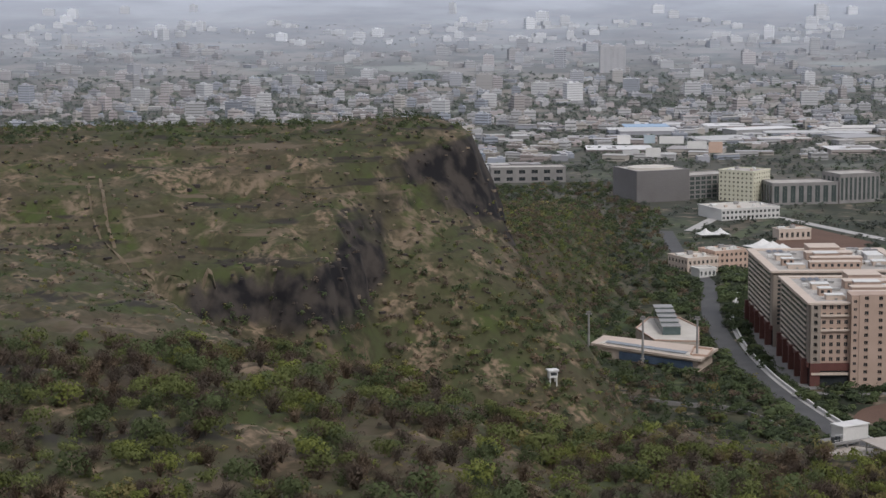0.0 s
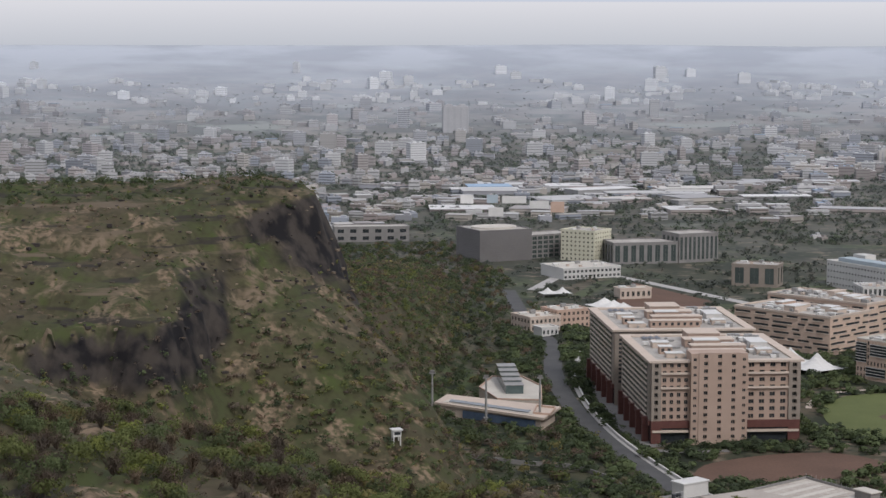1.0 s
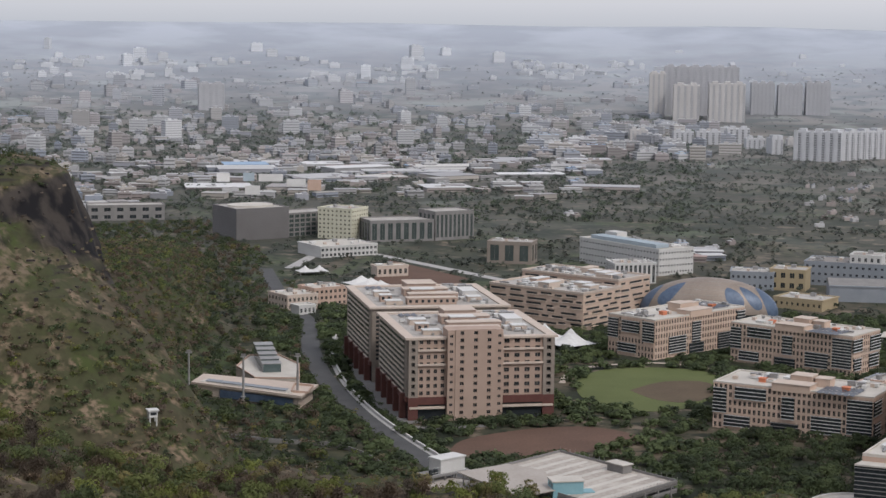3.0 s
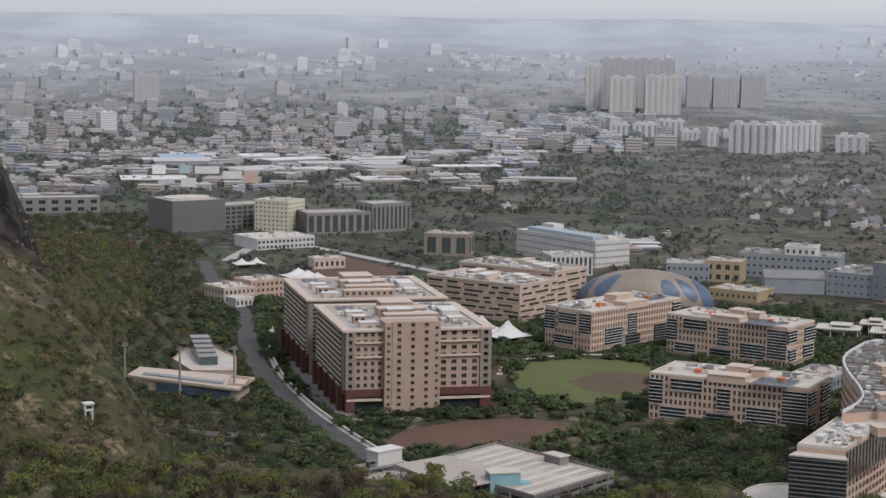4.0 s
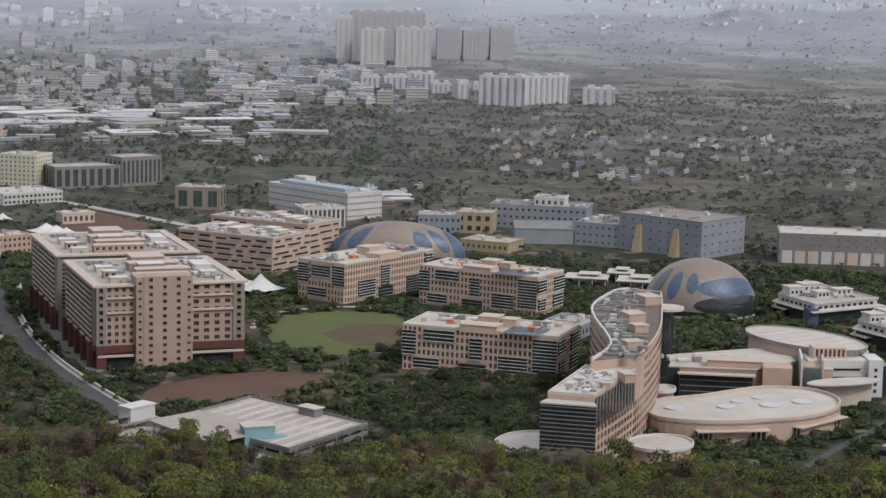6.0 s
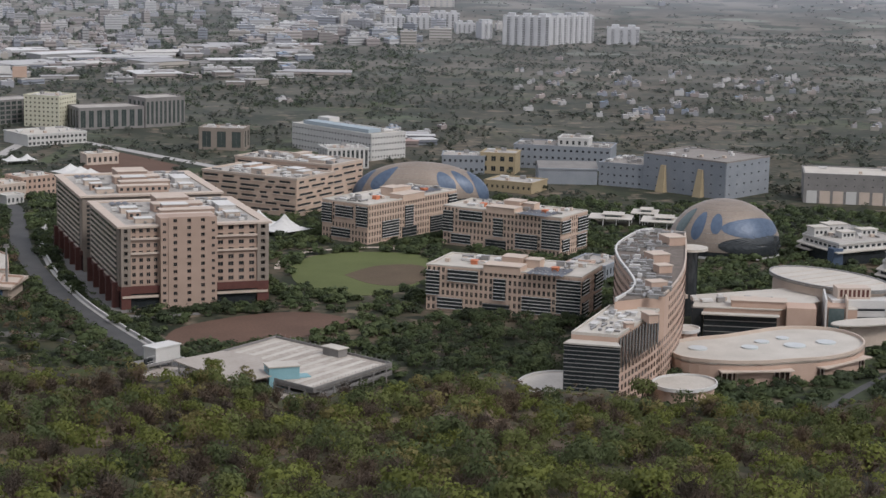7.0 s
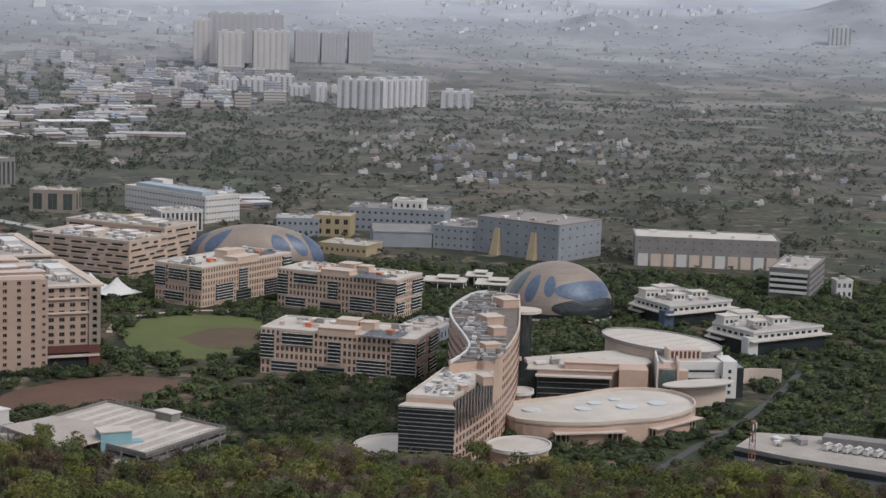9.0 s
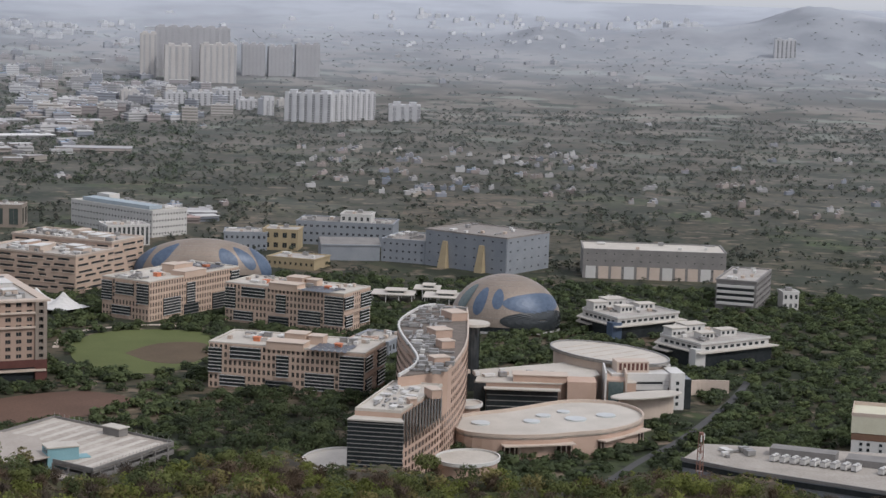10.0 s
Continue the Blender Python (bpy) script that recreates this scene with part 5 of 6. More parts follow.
main_line = [(162, 1440), (158, 1330), (158, 1250), (160, 1200), (156, 1150), (148, 1085), (144, 1010), (146, 935), (152, 870), (160, 810), (166, 770)]
road("road", main_line, 10.5, 0.12, ASPHALT, "curving grey asphalt campus road")
road("road", [(180, 1440), (230, 1560), (254, 1522), (318, 1370), (352, 1290)], 9, 0.10, PAVING, "pale straight road across the fields")
road("road", [(390, 640), (424, 668), (457, 692), (500, 730), (535, 763), (560, 790)], 3.6, 0.1, ASPHALT, "narrow tree-lined campus road")
road("pavement", [(170, 1110), (166, 1030), (162, 940), (168, 884)], 9, 0.08, LANE, "paved strip along the pink office")
road("pavement", [(160, 880), (176, 874), (200, 874)], 5, 0.09, LANE, "paved forecourt of the pink office")
wall_line = smooth_line([(172, 1150), (165, 1113), (157, 1068), (152, 993), (153, 925), (158, 868), (166, 812), (174, 775)], 8)
tagged(part("boundary_wall", ring_wall(wall_line, 0, 1.6, 0.8, False), WHITEGREY), "white roadside wall along the campus road", "wall", kind="structure")
tagged(part("kerb", ribbon(wall_line, 3.4, 0.22, 0.2), PAVING), "pale kerb strip beside the road", "kerb", kind="structure")
tagged(part("boundary_wall", ring_wall(smooth_line([(70, 872), (100, 852), (122, 842), (134, 822), (140, 796)], 8), 0, 2.0, 0.5, False), CONCRETE), "low grey boundary wall through scrub", "wall", kind="structure")

lawn_pts = smooth_line([(272, 978), (264, 945), (264, 925), (272, 905), (288, 895), (308, 902), (330, 928), (346, 960), (349, 990), (336, 1004), (316, 1010), (292, 1004), (272, 978)], 5)[:-1]
tagged(part("lawn", prism(lawn_pts, 0, 0.15), GRASS), "mown green oval lawn ringed by trees", "lawn", kind="structure")
tagged(part("bare_patch", prism(smooth_line([(292, 948), (316, 968), (338, 964), (334, 936), (314, 914), (298, 922), (292, 948)], 5)[:-1], 0.15, 0.2), DRYLAWN), "bare brown earth in the lawn", "ground", kind="structure")
tagged(part("lawn_path", ribbon(smooth_line([(263, 972), (272, 994), (292, 1016), (330, 1022), (352, 1006)], 8), 3.2, 0.13), PEACH_LIGHT), "curved pale path round the lawn", "path", kind="structure")
tagged(part("red_field", prism(smooth_line([(172, 822), (186, 848), (224, 866), (252, 862), (264, 834), (226, 812), (194, 808), (172, 822)], 5)[:-1], 0, 0.12), REDSOIL), "bare red soil sports field", "field", kind="structure")
tagged(part("dirt_field", prism([(220, 1340), (262, 1480), (300, 1370), (268, 1290)], 0, 0.1), REDSOIL), "bare earth plot beside the road", "field", kind="structure")
keep_clear(*lawn_pts[::5])
ROADS.append((smooth_line([(256, 925), (260, 965), (270, 994), (292, 1016), (330, 1022), (352, 1006)], 8), 7))
keep_clear((170, 822), (186, 850), (224, 868), (254, 864), (266, 834), (226, 810), (194, 806))
keep_clear((220, 1340), (262, 1480), (300, 1370), (268, 1290))


# ---- towers and blocks of flats on the plain ----
def flats(x, y, turn, w, d, h, wall, label, group, bays=6, floors=14):
    th = thing("apartment_block", x, y, height_at(x, y), turn, label, "apartment block", group)
    part("body", box(0, 0, -4, w, d, h), wall, th)
    bw = w / bays
    me = shared("pilaster", box(0.1 * bw, -0.7, -4, 0.52 * bw, 0, h + 1.5), wall)
    # Flat dark panels stand in for the shade of balcony recesses.
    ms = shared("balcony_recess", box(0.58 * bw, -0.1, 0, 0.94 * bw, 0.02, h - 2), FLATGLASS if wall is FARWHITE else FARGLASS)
    mf = shared("floor_band", box(0.5, -0.5, 0, w - 0.5, -0.12, 0.9), wall)
    for i in range(bays):
        put("pilaster", me, th, pose(i * bw, 0, 0))
        put("balcony_recess", ms, th, pose(i * bw, 0, 0))
    for i in range(floors):
        put("floor_band", mf, th, pose(0, 0, 1 + i * (h - 2) / floors))
    for i in range(max(2, bays // 2)):
        a = (i + 0.3) * w / max(2, bays // 2)
        part("roof_house", box(a, d * 0.2, h, a + bw * 0.9, d * 0.8, h + 3.5), wall, th)
    return th


# Far materials: haze is put into these colours, pale and low in contrast.
FLATGLASS = material("hazed_recess", (0.15, 0.152, 0.158), (0.20, 0.203, 0.21), 0.6, 0.1, 1.0)
FARGLASS = material("hazed_balcony_shade", (0.33, 0.335, 0.345), (0.38, 0.385, 0.395), 0.6, 0.1, 1.0)
FARWHITE = material("hazed_white_render", (0.42, 0.42, 0.43), (0.50, 0.50, 0.51), 0.9, 0.05, 0.5)
FARGREY = material("hazed_grey_concrete", (0.37, 0.367, 0.38), (0.42, 0.417, 0.43), 0.9, 0.03, 0.5)
FARTAN = material("hazed_tan_render", (0.44, 0.42, 0.405), (0.50, 0.48, 0.465), 0.9, 0.03, 0.5)
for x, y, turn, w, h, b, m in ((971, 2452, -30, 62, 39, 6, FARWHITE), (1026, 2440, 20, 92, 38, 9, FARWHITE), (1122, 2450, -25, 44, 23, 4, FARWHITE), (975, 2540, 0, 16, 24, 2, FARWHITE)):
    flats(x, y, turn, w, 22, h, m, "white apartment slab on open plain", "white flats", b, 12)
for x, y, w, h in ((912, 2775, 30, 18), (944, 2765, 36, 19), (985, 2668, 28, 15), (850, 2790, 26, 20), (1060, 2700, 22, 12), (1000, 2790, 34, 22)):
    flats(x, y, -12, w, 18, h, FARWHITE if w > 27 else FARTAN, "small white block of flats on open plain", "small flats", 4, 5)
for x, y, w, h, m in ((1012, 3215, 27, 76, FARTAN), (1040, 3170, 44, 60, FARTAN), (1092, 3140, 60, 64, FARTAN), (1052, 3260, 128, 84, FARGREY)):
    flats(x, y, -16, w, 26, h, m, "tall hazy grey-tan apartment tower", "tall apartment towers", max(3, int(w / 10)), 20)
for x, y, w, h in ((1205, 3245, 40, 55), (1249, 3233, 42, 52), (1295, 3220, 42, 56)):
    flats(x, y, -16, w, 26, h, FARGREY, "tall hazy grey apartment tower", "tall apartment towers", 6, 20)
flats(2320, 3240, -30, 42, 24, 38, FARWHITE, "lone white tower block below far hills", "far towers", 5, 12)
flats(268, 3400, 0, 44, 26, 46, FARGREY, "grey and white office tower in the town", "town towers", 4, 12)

# ---- plants ----
def painted_material(name, rough, spread, thin=0.0):
    """Takes its paint from the mesh, varied piece by piece and thing by thing; thin: the share of light that passes through."""
    m = bpy.data.materials.new(name)
    m.use_nodes = True
    n, l = m.node_tree.nodes, m.node_tree.links
    p = n["Principled BSDF"]
    p.inputs["Roughness"].default_value, p.inputs["Specular IOR Level"].default_value = rough, 0.12
    paint, geo, info = n.new("ShaderNodeAttribute"), n.new("ShaderNodeNewGeometry"), n.new("ShaderNodeObjectInfo")
    paint.attribute_name = "paint"
    a, b, c = n.new("ShaderNodeMapRange"), n.new("ShaderNodeMapRange"), n.new("ShaderNodeMath")
    a.inputs["To Min"].default_value, a.inputs["To Max"].default_value = 1 - spread, 1 + spread
    b.inputs["To Min"].default_value, b.inputs["To Max"].default_value = 0.8, 1.2
    c.operation = "MULTIPLY"
    l.new(geo.outputs["Random Per Island"], a.inputs["Value"])
    l.new(info.outputs["Random"], b.inputs["Value"])
    l.new(a.outputs[0], c.inputs[0])
    l.new(b.outputs[0], c.inputs[1])
    mul = n.new("ShaderNodeVectorMath")
    mul.operation = "SCALE"
    l.new(paint.outputs["Color"], mul.inputs[0])
    l.new(c.outputs[0], mul.inputs["Scale"])
    l.new(mul.outputs[0], p.inputs["Base Color"])
    if thin:
        through_light, blend = n.new("ShaderNodeBsdfTranslucent"), n.new("ShaderNodeMixShader")
        blend.inputs[0].default_value = thin
        l.new(mul.outputs[0], through_light.inputs["Color"])
        l.new(p.outputs[0], blend.inputs[1])
        l.new(through_light.outputs[0], blend.inputs[2])
        l.new(blend.outputs[0], n["Material Output"].inputs[0])
    return m


LEAF = painted_material("leaves", 0.85, 0.1, 0.4)
TOWN = painted_material("town_paint", 0.85, 0.1)
BARK = material("grey_brown_bark", (0.06, 0.048, 0.04), (0.10, 0.08, 0.065), 0.95, 0.8, 6.0)


def quad_mesh(name, co, paint, mat, nor=None):
    """A mesh of loose faces from an array of corners (n, 3 or 4, 3) and a colour for each face; nor: the direction each face is shaded by."""
    n, k = co.shape[:2]
    me = bpy.data.meshes.new(name)
    me.vertices.add(n * k)
    me.vertices.foreach_set("co", np.ascontiguousarray(co, np.float32).ravel())
    me.loops.add(n * k)
    me.loops.foreach_set("vertex_index", np.arange(n * k, dtype=np.int32))
    me.polygons.add(n)
    me.polygons.foreach_set("loop_start", np.arange(0, n * k, k, dtype=np.int32))
    me.update(calc_edges=True)
    at = me.attributes.new("paint", "FLOAT_COLOR", "POINT")
    at.data.foreach_set("color", np.ascontiguousarray(np.repeat(np.c_[paint, np.ones(n)], k, axis=0), np.float32).ravel())
    if nor is not None:
        me.normals_split_custom_set_from_vertices(np.repeat(nor, k, axis=0))
    me.materials.append(mat)
    return me


def leaf_cloud(rng, n, size, lobes, flat=0.8):
    """Leaf clumps on the skin of several lobes: corners (n, 3, 3) and the lobes' rounded normals (n, 3), in a crown about 1 wide and 1 high, standing on z = 0."""
    ang = rng.uniform(0, 6.28, lobes)
    off = np.sqrt(rng.uniform(0, 1, lobes)) * 0.34
    cen = np.c_[off * np.cos(ang), off * np.sin(ang), rng.uniform(0.36, 0.74, lobes) - 0.35 * off]
    rad = rng.uniform(0.2, 0.32, lobes)
    k = rng.integers(0, lobes, n)
    d = rng.normal(size=(n, 3))
    d /= np.linalg.norm(d, axis=1)[:, None]
    d[:, 2] = np.where(d[:, 2] < -0.45, -d[:, 2], d[:, 2])
    p = cen[k] + d * (rad[k] * rng.uniform(0.7, 1.1, n))[:, None] * (1, 1, flat)
    nor = d + rng.normal(0, 0.3, (n, 3))
    nor /= np.linalg.norm(nor, axis=1)[:, None]
    t = np.cross(nor, rng.normal(size=(n, 3)))
    t /= np.linalg.norm(t, axis=1)[:, None]
    b = np.cross(nor, t)
    s = (size * 1.35 * rng.uniform(0.6, 1.4, n))[:, None]
    soft = d + 0.6 * (p - (0, 0, 0.35)) + rng.normal(0, 0.12, (n, 3)) + (0, 0, 0.15)
    soft /= np.linalg.norm(soft, axis=1)[:, None]
    return np.stack([p + s * t, p - 0.55 * s * t + 0.85 * s * b, p - 0.45 * s * t - 0.9 * s * b], 1), soft


def twig_cloud(rng, n):
    """Thin upright twigs of a bare shrub, 1 wide and 1 high."""
    a = rng.normal(0, 0.05, (n, 3)) + (0, 0, 0.08)
    a[:, 2] = np.abs(a[:, 2])
    mid = rng.integers(0, n, n)
    e = np.c_[rng.normal(0, 0.24, (n, 2)), rng.uniform(0.45, 1.0, n)]
    start = np.where(rng.random(n)[:, None] < 0.35, a, a * 0.4 + e[mid] * 0.6)
    side = np.cross(e - start, rng.normal(size=(n, 3)))
    side /= np.maximum(np.linalg.norm(side, axis=1), 1e-6)[:, None]
    w = rng.uniform(0.008, 0.018, n)[:, None]
    soft = np.c_[e[:, :2] * 1.5, np.full(n, 0.6)]
    return np.stack([start - side * w, start + side * w, e], 1), soft / np.linalg.norm(soft, axis=1)[:, None]


def inside(x, y, poly):
    hit = np.zeros(len(x), bool)
    px, py = np.array([p[0] for p in poly]), np.array([p[1] for p in poly])
    j = len(poly) - 1
    for i in range(len(poly)):
        cross = ((py[i] > y) != (py[j] > y)) & (x < (px[j] - px[i]) * (y - py[i]) / (py[j] - py[i] + 1e-12) + px[i])
        hit ^= cross
        j = i
    return hit


def free(x, y, gap=2.0):
    ok = np.ones(len(x), bool)
    for poly in FOOT:
        ok &= ~inside(x, y, poly)
    for pts, width in ROADS:
        q = np.array(pts)
        for a, b in zip(q[:-1:2], q[2::2]):
            ok &= capsule(x, y, a[0], a[1], b[0], b[1]) > width / 2 + gap
    return ok


def scatter(rng, protos, x, y, size, paint, sink=0.15, tall=1.0):
    """Puts many plants into one array: protos (list of corners and normals), places, sizes and a colour each."""
    co, col, nor = [], [], []
    z = ground(x, y)
    k = rng.integers(0, len(protos), len(x))
    for i, (proto, soft) in enumerate(protos):
        m = np.where(k == i)[0]
        if not len(m):
            continue
        a = rng.uniform(0, 6.28, len(m))
        c, s = np.cos(a)[:, None, None], np.sin(a)[:, None, None]
        px, py, pz = proto[None, ..., 0], proto[None, ..., 1], proto[None, ..., 2]
        sz = size[m][:, None, None]
        q = np.stack([(px * c - py * s) * sz + x[m][:, None, None], (px * s + py * c) * sz + y[m][:, None, None], (pz - sink) * sz * tall + z[m][:, None, None]], -1)
        co.append(q.reshape(-1, 3, 3))
        c, s = c[..., 0], s[..., 0]
        nor.append(np.stack([soft[:, 0] * c - soft[:, 1] * s, soft[:, 0] * s + soft[:, 1] * c, np.broadcast_to(soft[:, 2], (len(m), len(soft)))], -1).reshape(-1, 3))
        col.append(np.repeat(paint[m], proto.shape[0], axis=0))
    return np.concatenate(co), np.concatenate(col), np.concatenate(nor)


rng = np.random.default_rng(7)
GREENS = 1.4 * np.array([(0.108, 0.118, 0.034), (0.09, 0.10, 0.037), (0.064, 0.077, 0.035), (0.115, 0.10, 0.042)])
DARKS = 1.2 * np.array([(0.055, 0.07, 0.037), (0.066, 0.084, 0.04), (0.05, 0.062, 0.037), (0.077, 0.095, 0.046)])
DRYS = 1.3 * np.array([(0.10, 0.076, 0.058), (0.085, 0.068, 0.054), (0.115, 0.084, 0.058), (0.09, 0.08, 0.048)])


def polar(rng, n, a0, a1, d0, d1):
    a, d = np.radians(rng.uniform(a0, a1, n)), np.sqrt(rng.uniform(d0 ** 2, d1 ** 2, n))
    return -np.sin(a) * d, np.cos(a) * d


# hill-side trees close to the camera: each a thing with trunk and crown
def trunk_mesh(rng):
    bm = bmesh.new()

    def limb(a, b, r0, r1):
        a, b = Vector(a), Vector(b)
        q = (b - a).to_track_quat("Z", "Y").to_matrix().to_4x4()
        bmesh.ops.create_cone(bm, cap_ends=True, segments=6, radius1=r0, radius2=r1, depth=(b - a).length, matrix=Matrix.Translation((a + b) / 2) @ q)

    limb((0, 0, -0.15), (0.02, 0.01, 0.4), 0.035, 0.024)
    for k in range(4):
        g = k * 1.6 + rng.uniform(-0.4, 0.4)
        limb((0.02, 0.01, 0.28 + 0.04 * k), (0.25 * math.cos(g), 0.25 * math.sin(g), 0.66), 0.018, 0.006)
    return mesh_of(bm, "trunk", BARK)


def tree_kinds():
    kinds = []
    for i in range(9):
        r = np.random.default_rng(100 + i)
        if i < 6:
            cloud, soft = leaf_cloud(r, 640, 0.036, 9 + i % 3)
            paint = np.repeat(GREENS[[0, 1, 0, 3, 2, 1][i]][None], len(cloud), 0) * r.uniform(0.88, 1.12, (len(cloud), 1))
            name = "tree"
            label = ("fresh yellow-green tree on the scrubby hillside", "dull green tree on the scrubby hillside")[i in (1, 4, 5)]
        else:
            cloud, soft = (np.concatenate(q) for q in zip(twig_cloud(r, 300), leaf_cloud(r, 150, 0.026, 7)))
            paint = np.repeat(DRYS[i - 6][None], len(cloud), 0)
            name = "dry_tree"
            label = "bare brown tree with few leaves on the hillside"
        kinds.append((name, label, (cloud, soft), paint, quad_mesh("crown", cloud, paint, LEAF, soft), trunk_mesh(r)))
    return kinds


KINDS = tree_kinds()
x, y = polar(rng, 3900, -42, 15, 205, 500)
patch = waves(x, y, 60) + 0.6 * waves(x + 40, y, 23)
d = np.hypot(x, y)
az = np.degrees(np.arctan2(-x, y))
keep = (rng.random(len(x)) < np.where(patch > -0.25, 0.95, 0.35)) & ((d < 445) | (az > 1))
x, y, patch, d = x[keep], y[keep], patch[keep], d[keep]
side = step(-8, -1, az[keep])
green = np.clip(0.5 + 0.5 * patch - 0.12 * side, 0.12, 0.92)
fresh = np.where(rng.random(len(x)) < 0.65 * side, rng.choice((1, 4, 4, 5), len(x)), rng.integers(0, 6, len(x)))
kind = np.where(rng.random(len(x)) < green, fresh, rng.integers(6, 9, len(x)))
size = rng.uniform(3.6, 7.2, len(x)) * np.where(kind > 5, 0.85, 1.0)
order = np.argsort(d)
own = set(order[::max(1, len(order) // 230)][:230].tolist())
z = ground(x, y)
bases = {}
for i in sorted(own):
    k = int(kind[i])
    if k not in bases:
        name, label, cloud, paint, crown, trunk = KINDS[k]
        base = thing(name, 0, 0, 0, 0, label, "tree", "hillside trees")
        put("crown", crown, base, pose(0, 0, 0))
        put("trunk", trunk, base, pose(0, 0, 0))
        base.matrix_basis = pose(x[i], y[i], z[i], 0, 0, 40 * k) @ Matrix.Scale(size[i], 4)
        bases[k] = base
    else:
        bases[k].scale = (size[i],) * 3
        copy_thing(bases[k], pose(x[i], y[i], z[i], 0, 0, (i * 47) % 360))
found = []
rest = np.array([i for i in range(len(x)) if i not in own])
for k in range(9):
    m = rest[kind[rest] == k]
    (cloud, soft), paint = KINDS[k][2], KINDS[k][3][:1]
    found.append(scatter(rng, [(cloud[::2], soft[::2])], x[m], y[m], size[m] * 1.05, np.repeat(paint, len(m), 0) * rng.uniform(0.75, 1.25, (len(m), 1))))
co, col, nor = (np.concatenate(q) for q in zip(*found))
tagged(new("hillside_scrub", quad_mesh("hillside_scrub", co, col, LEAF, nor)), "mixed green and bare brown trees covering the hillside", "scrub", kind="stuff")


def wood(name, x, y, size, paint, label, leaves, leaf, category="trees", lobes=7, tall=1.0, kinds=6, seed=3):
    r = np.random.default_rng(seed)
    protos = [leaf_cloud(r, leaves, leaf, lobes) for _ in range(kinds)]
    c, p, q = scatter(r, protos, x, y, size, paint, 0.18, tall)
    return tagged(new(name, quad_mesh(name, c, p, LEAF, q)), label, category, kind="stuff")


def colours(rng, n, sets, weights):
    pick = np.array(sets)[rng.choice(len(sets), n, p=np.array(weights) / sum(weights))]
    return pick * rng.uniform(0.8, 1.2, (n, 1))


# low bushes and grass tufts between the hillside trees
x, y = polar(rng, 9000, -42, 15, 205, 500)
wood("hillside_bush", x, y, rng.uniform(1.0, 2.6, len(x)), colours(rng, len(x), [*GREENS, *DRYS], (2, 2, 2, 2, 3, 3, 2, 3)), "low mixed bushes on dry grass hillside", 26, 0.09, "bushes", 5, 0.8, 6, 31)

# shrubs on the flat-topped hill and its slopes
x, y = polar(rng, 40000, -8, 14, 470, 1500)
h = ground(x, y)
spot = waves(x, y, 75) + 0.7 * waves(x, y, 29)
low = 1 - step(60, 88, h)
back = step(900, 1000, y)
keep = (h > 5) & free(x, y, 1) & (rng.random(len(x)) < np.clip(0.22 + 0.3 * spot + (0.42 + 0.25 * back) * low, 0.05, 1.0)) & ((y < 1000) | (x > -60))
x, y, low = x[keep], y[keep], low[keep]
wood("hill_shrub", x, y, rng.uniform(1.3, 3.0, len(x)) + 3.6 * low * rng.random(len(x)), colours(rng, len(x), [*GREENS, *DARKS, *DRYS], (1, 2, 3, 2, 3, 3, 2, 3, 3, 3, 3, 3)) * 1.08, "scattered shrubs and small trees on the rocky hill", 40, 0.075, "shrubs", 6, 0.9, 6, 32)

# wooded foot of the hill, behind and before the pool house
x, y = rng.uniform(-150, 175, 8500), rng.uniform(690, 1760, 8500)
h = ground(x, y)
keep = (h < 8) & free(x, y, 1) & (x < 150 + 20 * (y > 1250)) & (rng.random(len(x)) < np.clip(0.7 + 0.4 * waves(x, y, 70), 0.2, 1)) & (x > -40 - 0.1 * (y - 900))
x, y = x[keep], y[keep]
wood("foot_wood", x, y, rng.uniform(4.0, 8.5, len(x)), colours(rng, len(x), [*GREENS, *DARKS, *DRYS], (0, 1, 3, 1, 4, 4, 4, 4, 2, 2, 2, 2)), "scrubby woodland at the foot of the hill", 90, 0.062, "trees", 7, 0.9, 7, 33)

# dense campus trees
x, y = polar(rng, 11500, -44, -6.2, 560, 1260)
keep = free(x, y, 1.5) & (ground(x, y) < 30) & (x > 128) & (rng.random(len(x)) < np.clip(0.85 + 0.3 * waves(x, y, 55), 0.4, 1))
keep &= ~((x > 520) & (y > 1080)) | (rng.random(len(x)) < 0.5)
x, y = x[keep], y[keep]
size = rng.uniform(5.0, 9.6, len(x))
r2 = np.random.default_rng(5)
near = np.argsort(np.hypot(x - 330, y - 760))[:220]
mask = np.ones(len(x), bool)
mask[near] = False
wood("campus_tree_mass", x[mask], y[mask], size[mask], colours(rng, int(mask.sum()), [*DARKS, GREENS[2]], (4, 4, 4, 3, 2)), "dense dark green campus trees between the buildings", 110, 0.085, "trees", 9, 0.75, 8, 34)
campus_kinds = []
for i in range(4):
    cloud, soft = leaf_cloud(r2, 260, 0.05, 10)
    campus_kinds.append((quad_mesh("crown", cloud, np.repeat(DARKS[i][None], len(cloud), 0), LEAF, soft), trunk_mesh(r2)))
bases = {}
for j, i in enumerate(near):
    k = j % 4
    if k not in bases:
        base = thing("campus_tree", 0, 0, 0, 0, "dark green broadleaf tree on the campus", "tree", "campus trees")
        put("crown", campus_kinds[k][0], base, pose(0, 0, 0))
        put("trunk", campus_kinds[k][1], base, pose(0, 0, 0))
        base.matrix_basis = pose(x[i], y[i], height_at(x[i], y[i])) @ Matrix.Diagonal((size[i], size[i], 0.8 * size[i], 1))
        bases[k] = base
    else:
        bases[k].scale = (size[i], size[i], 0.8 * size[i])
        copy_thing(bases[k], pose(x[i], y[i], height_at(x[i], y[i]), 0, 0, (j * 53) % 360))

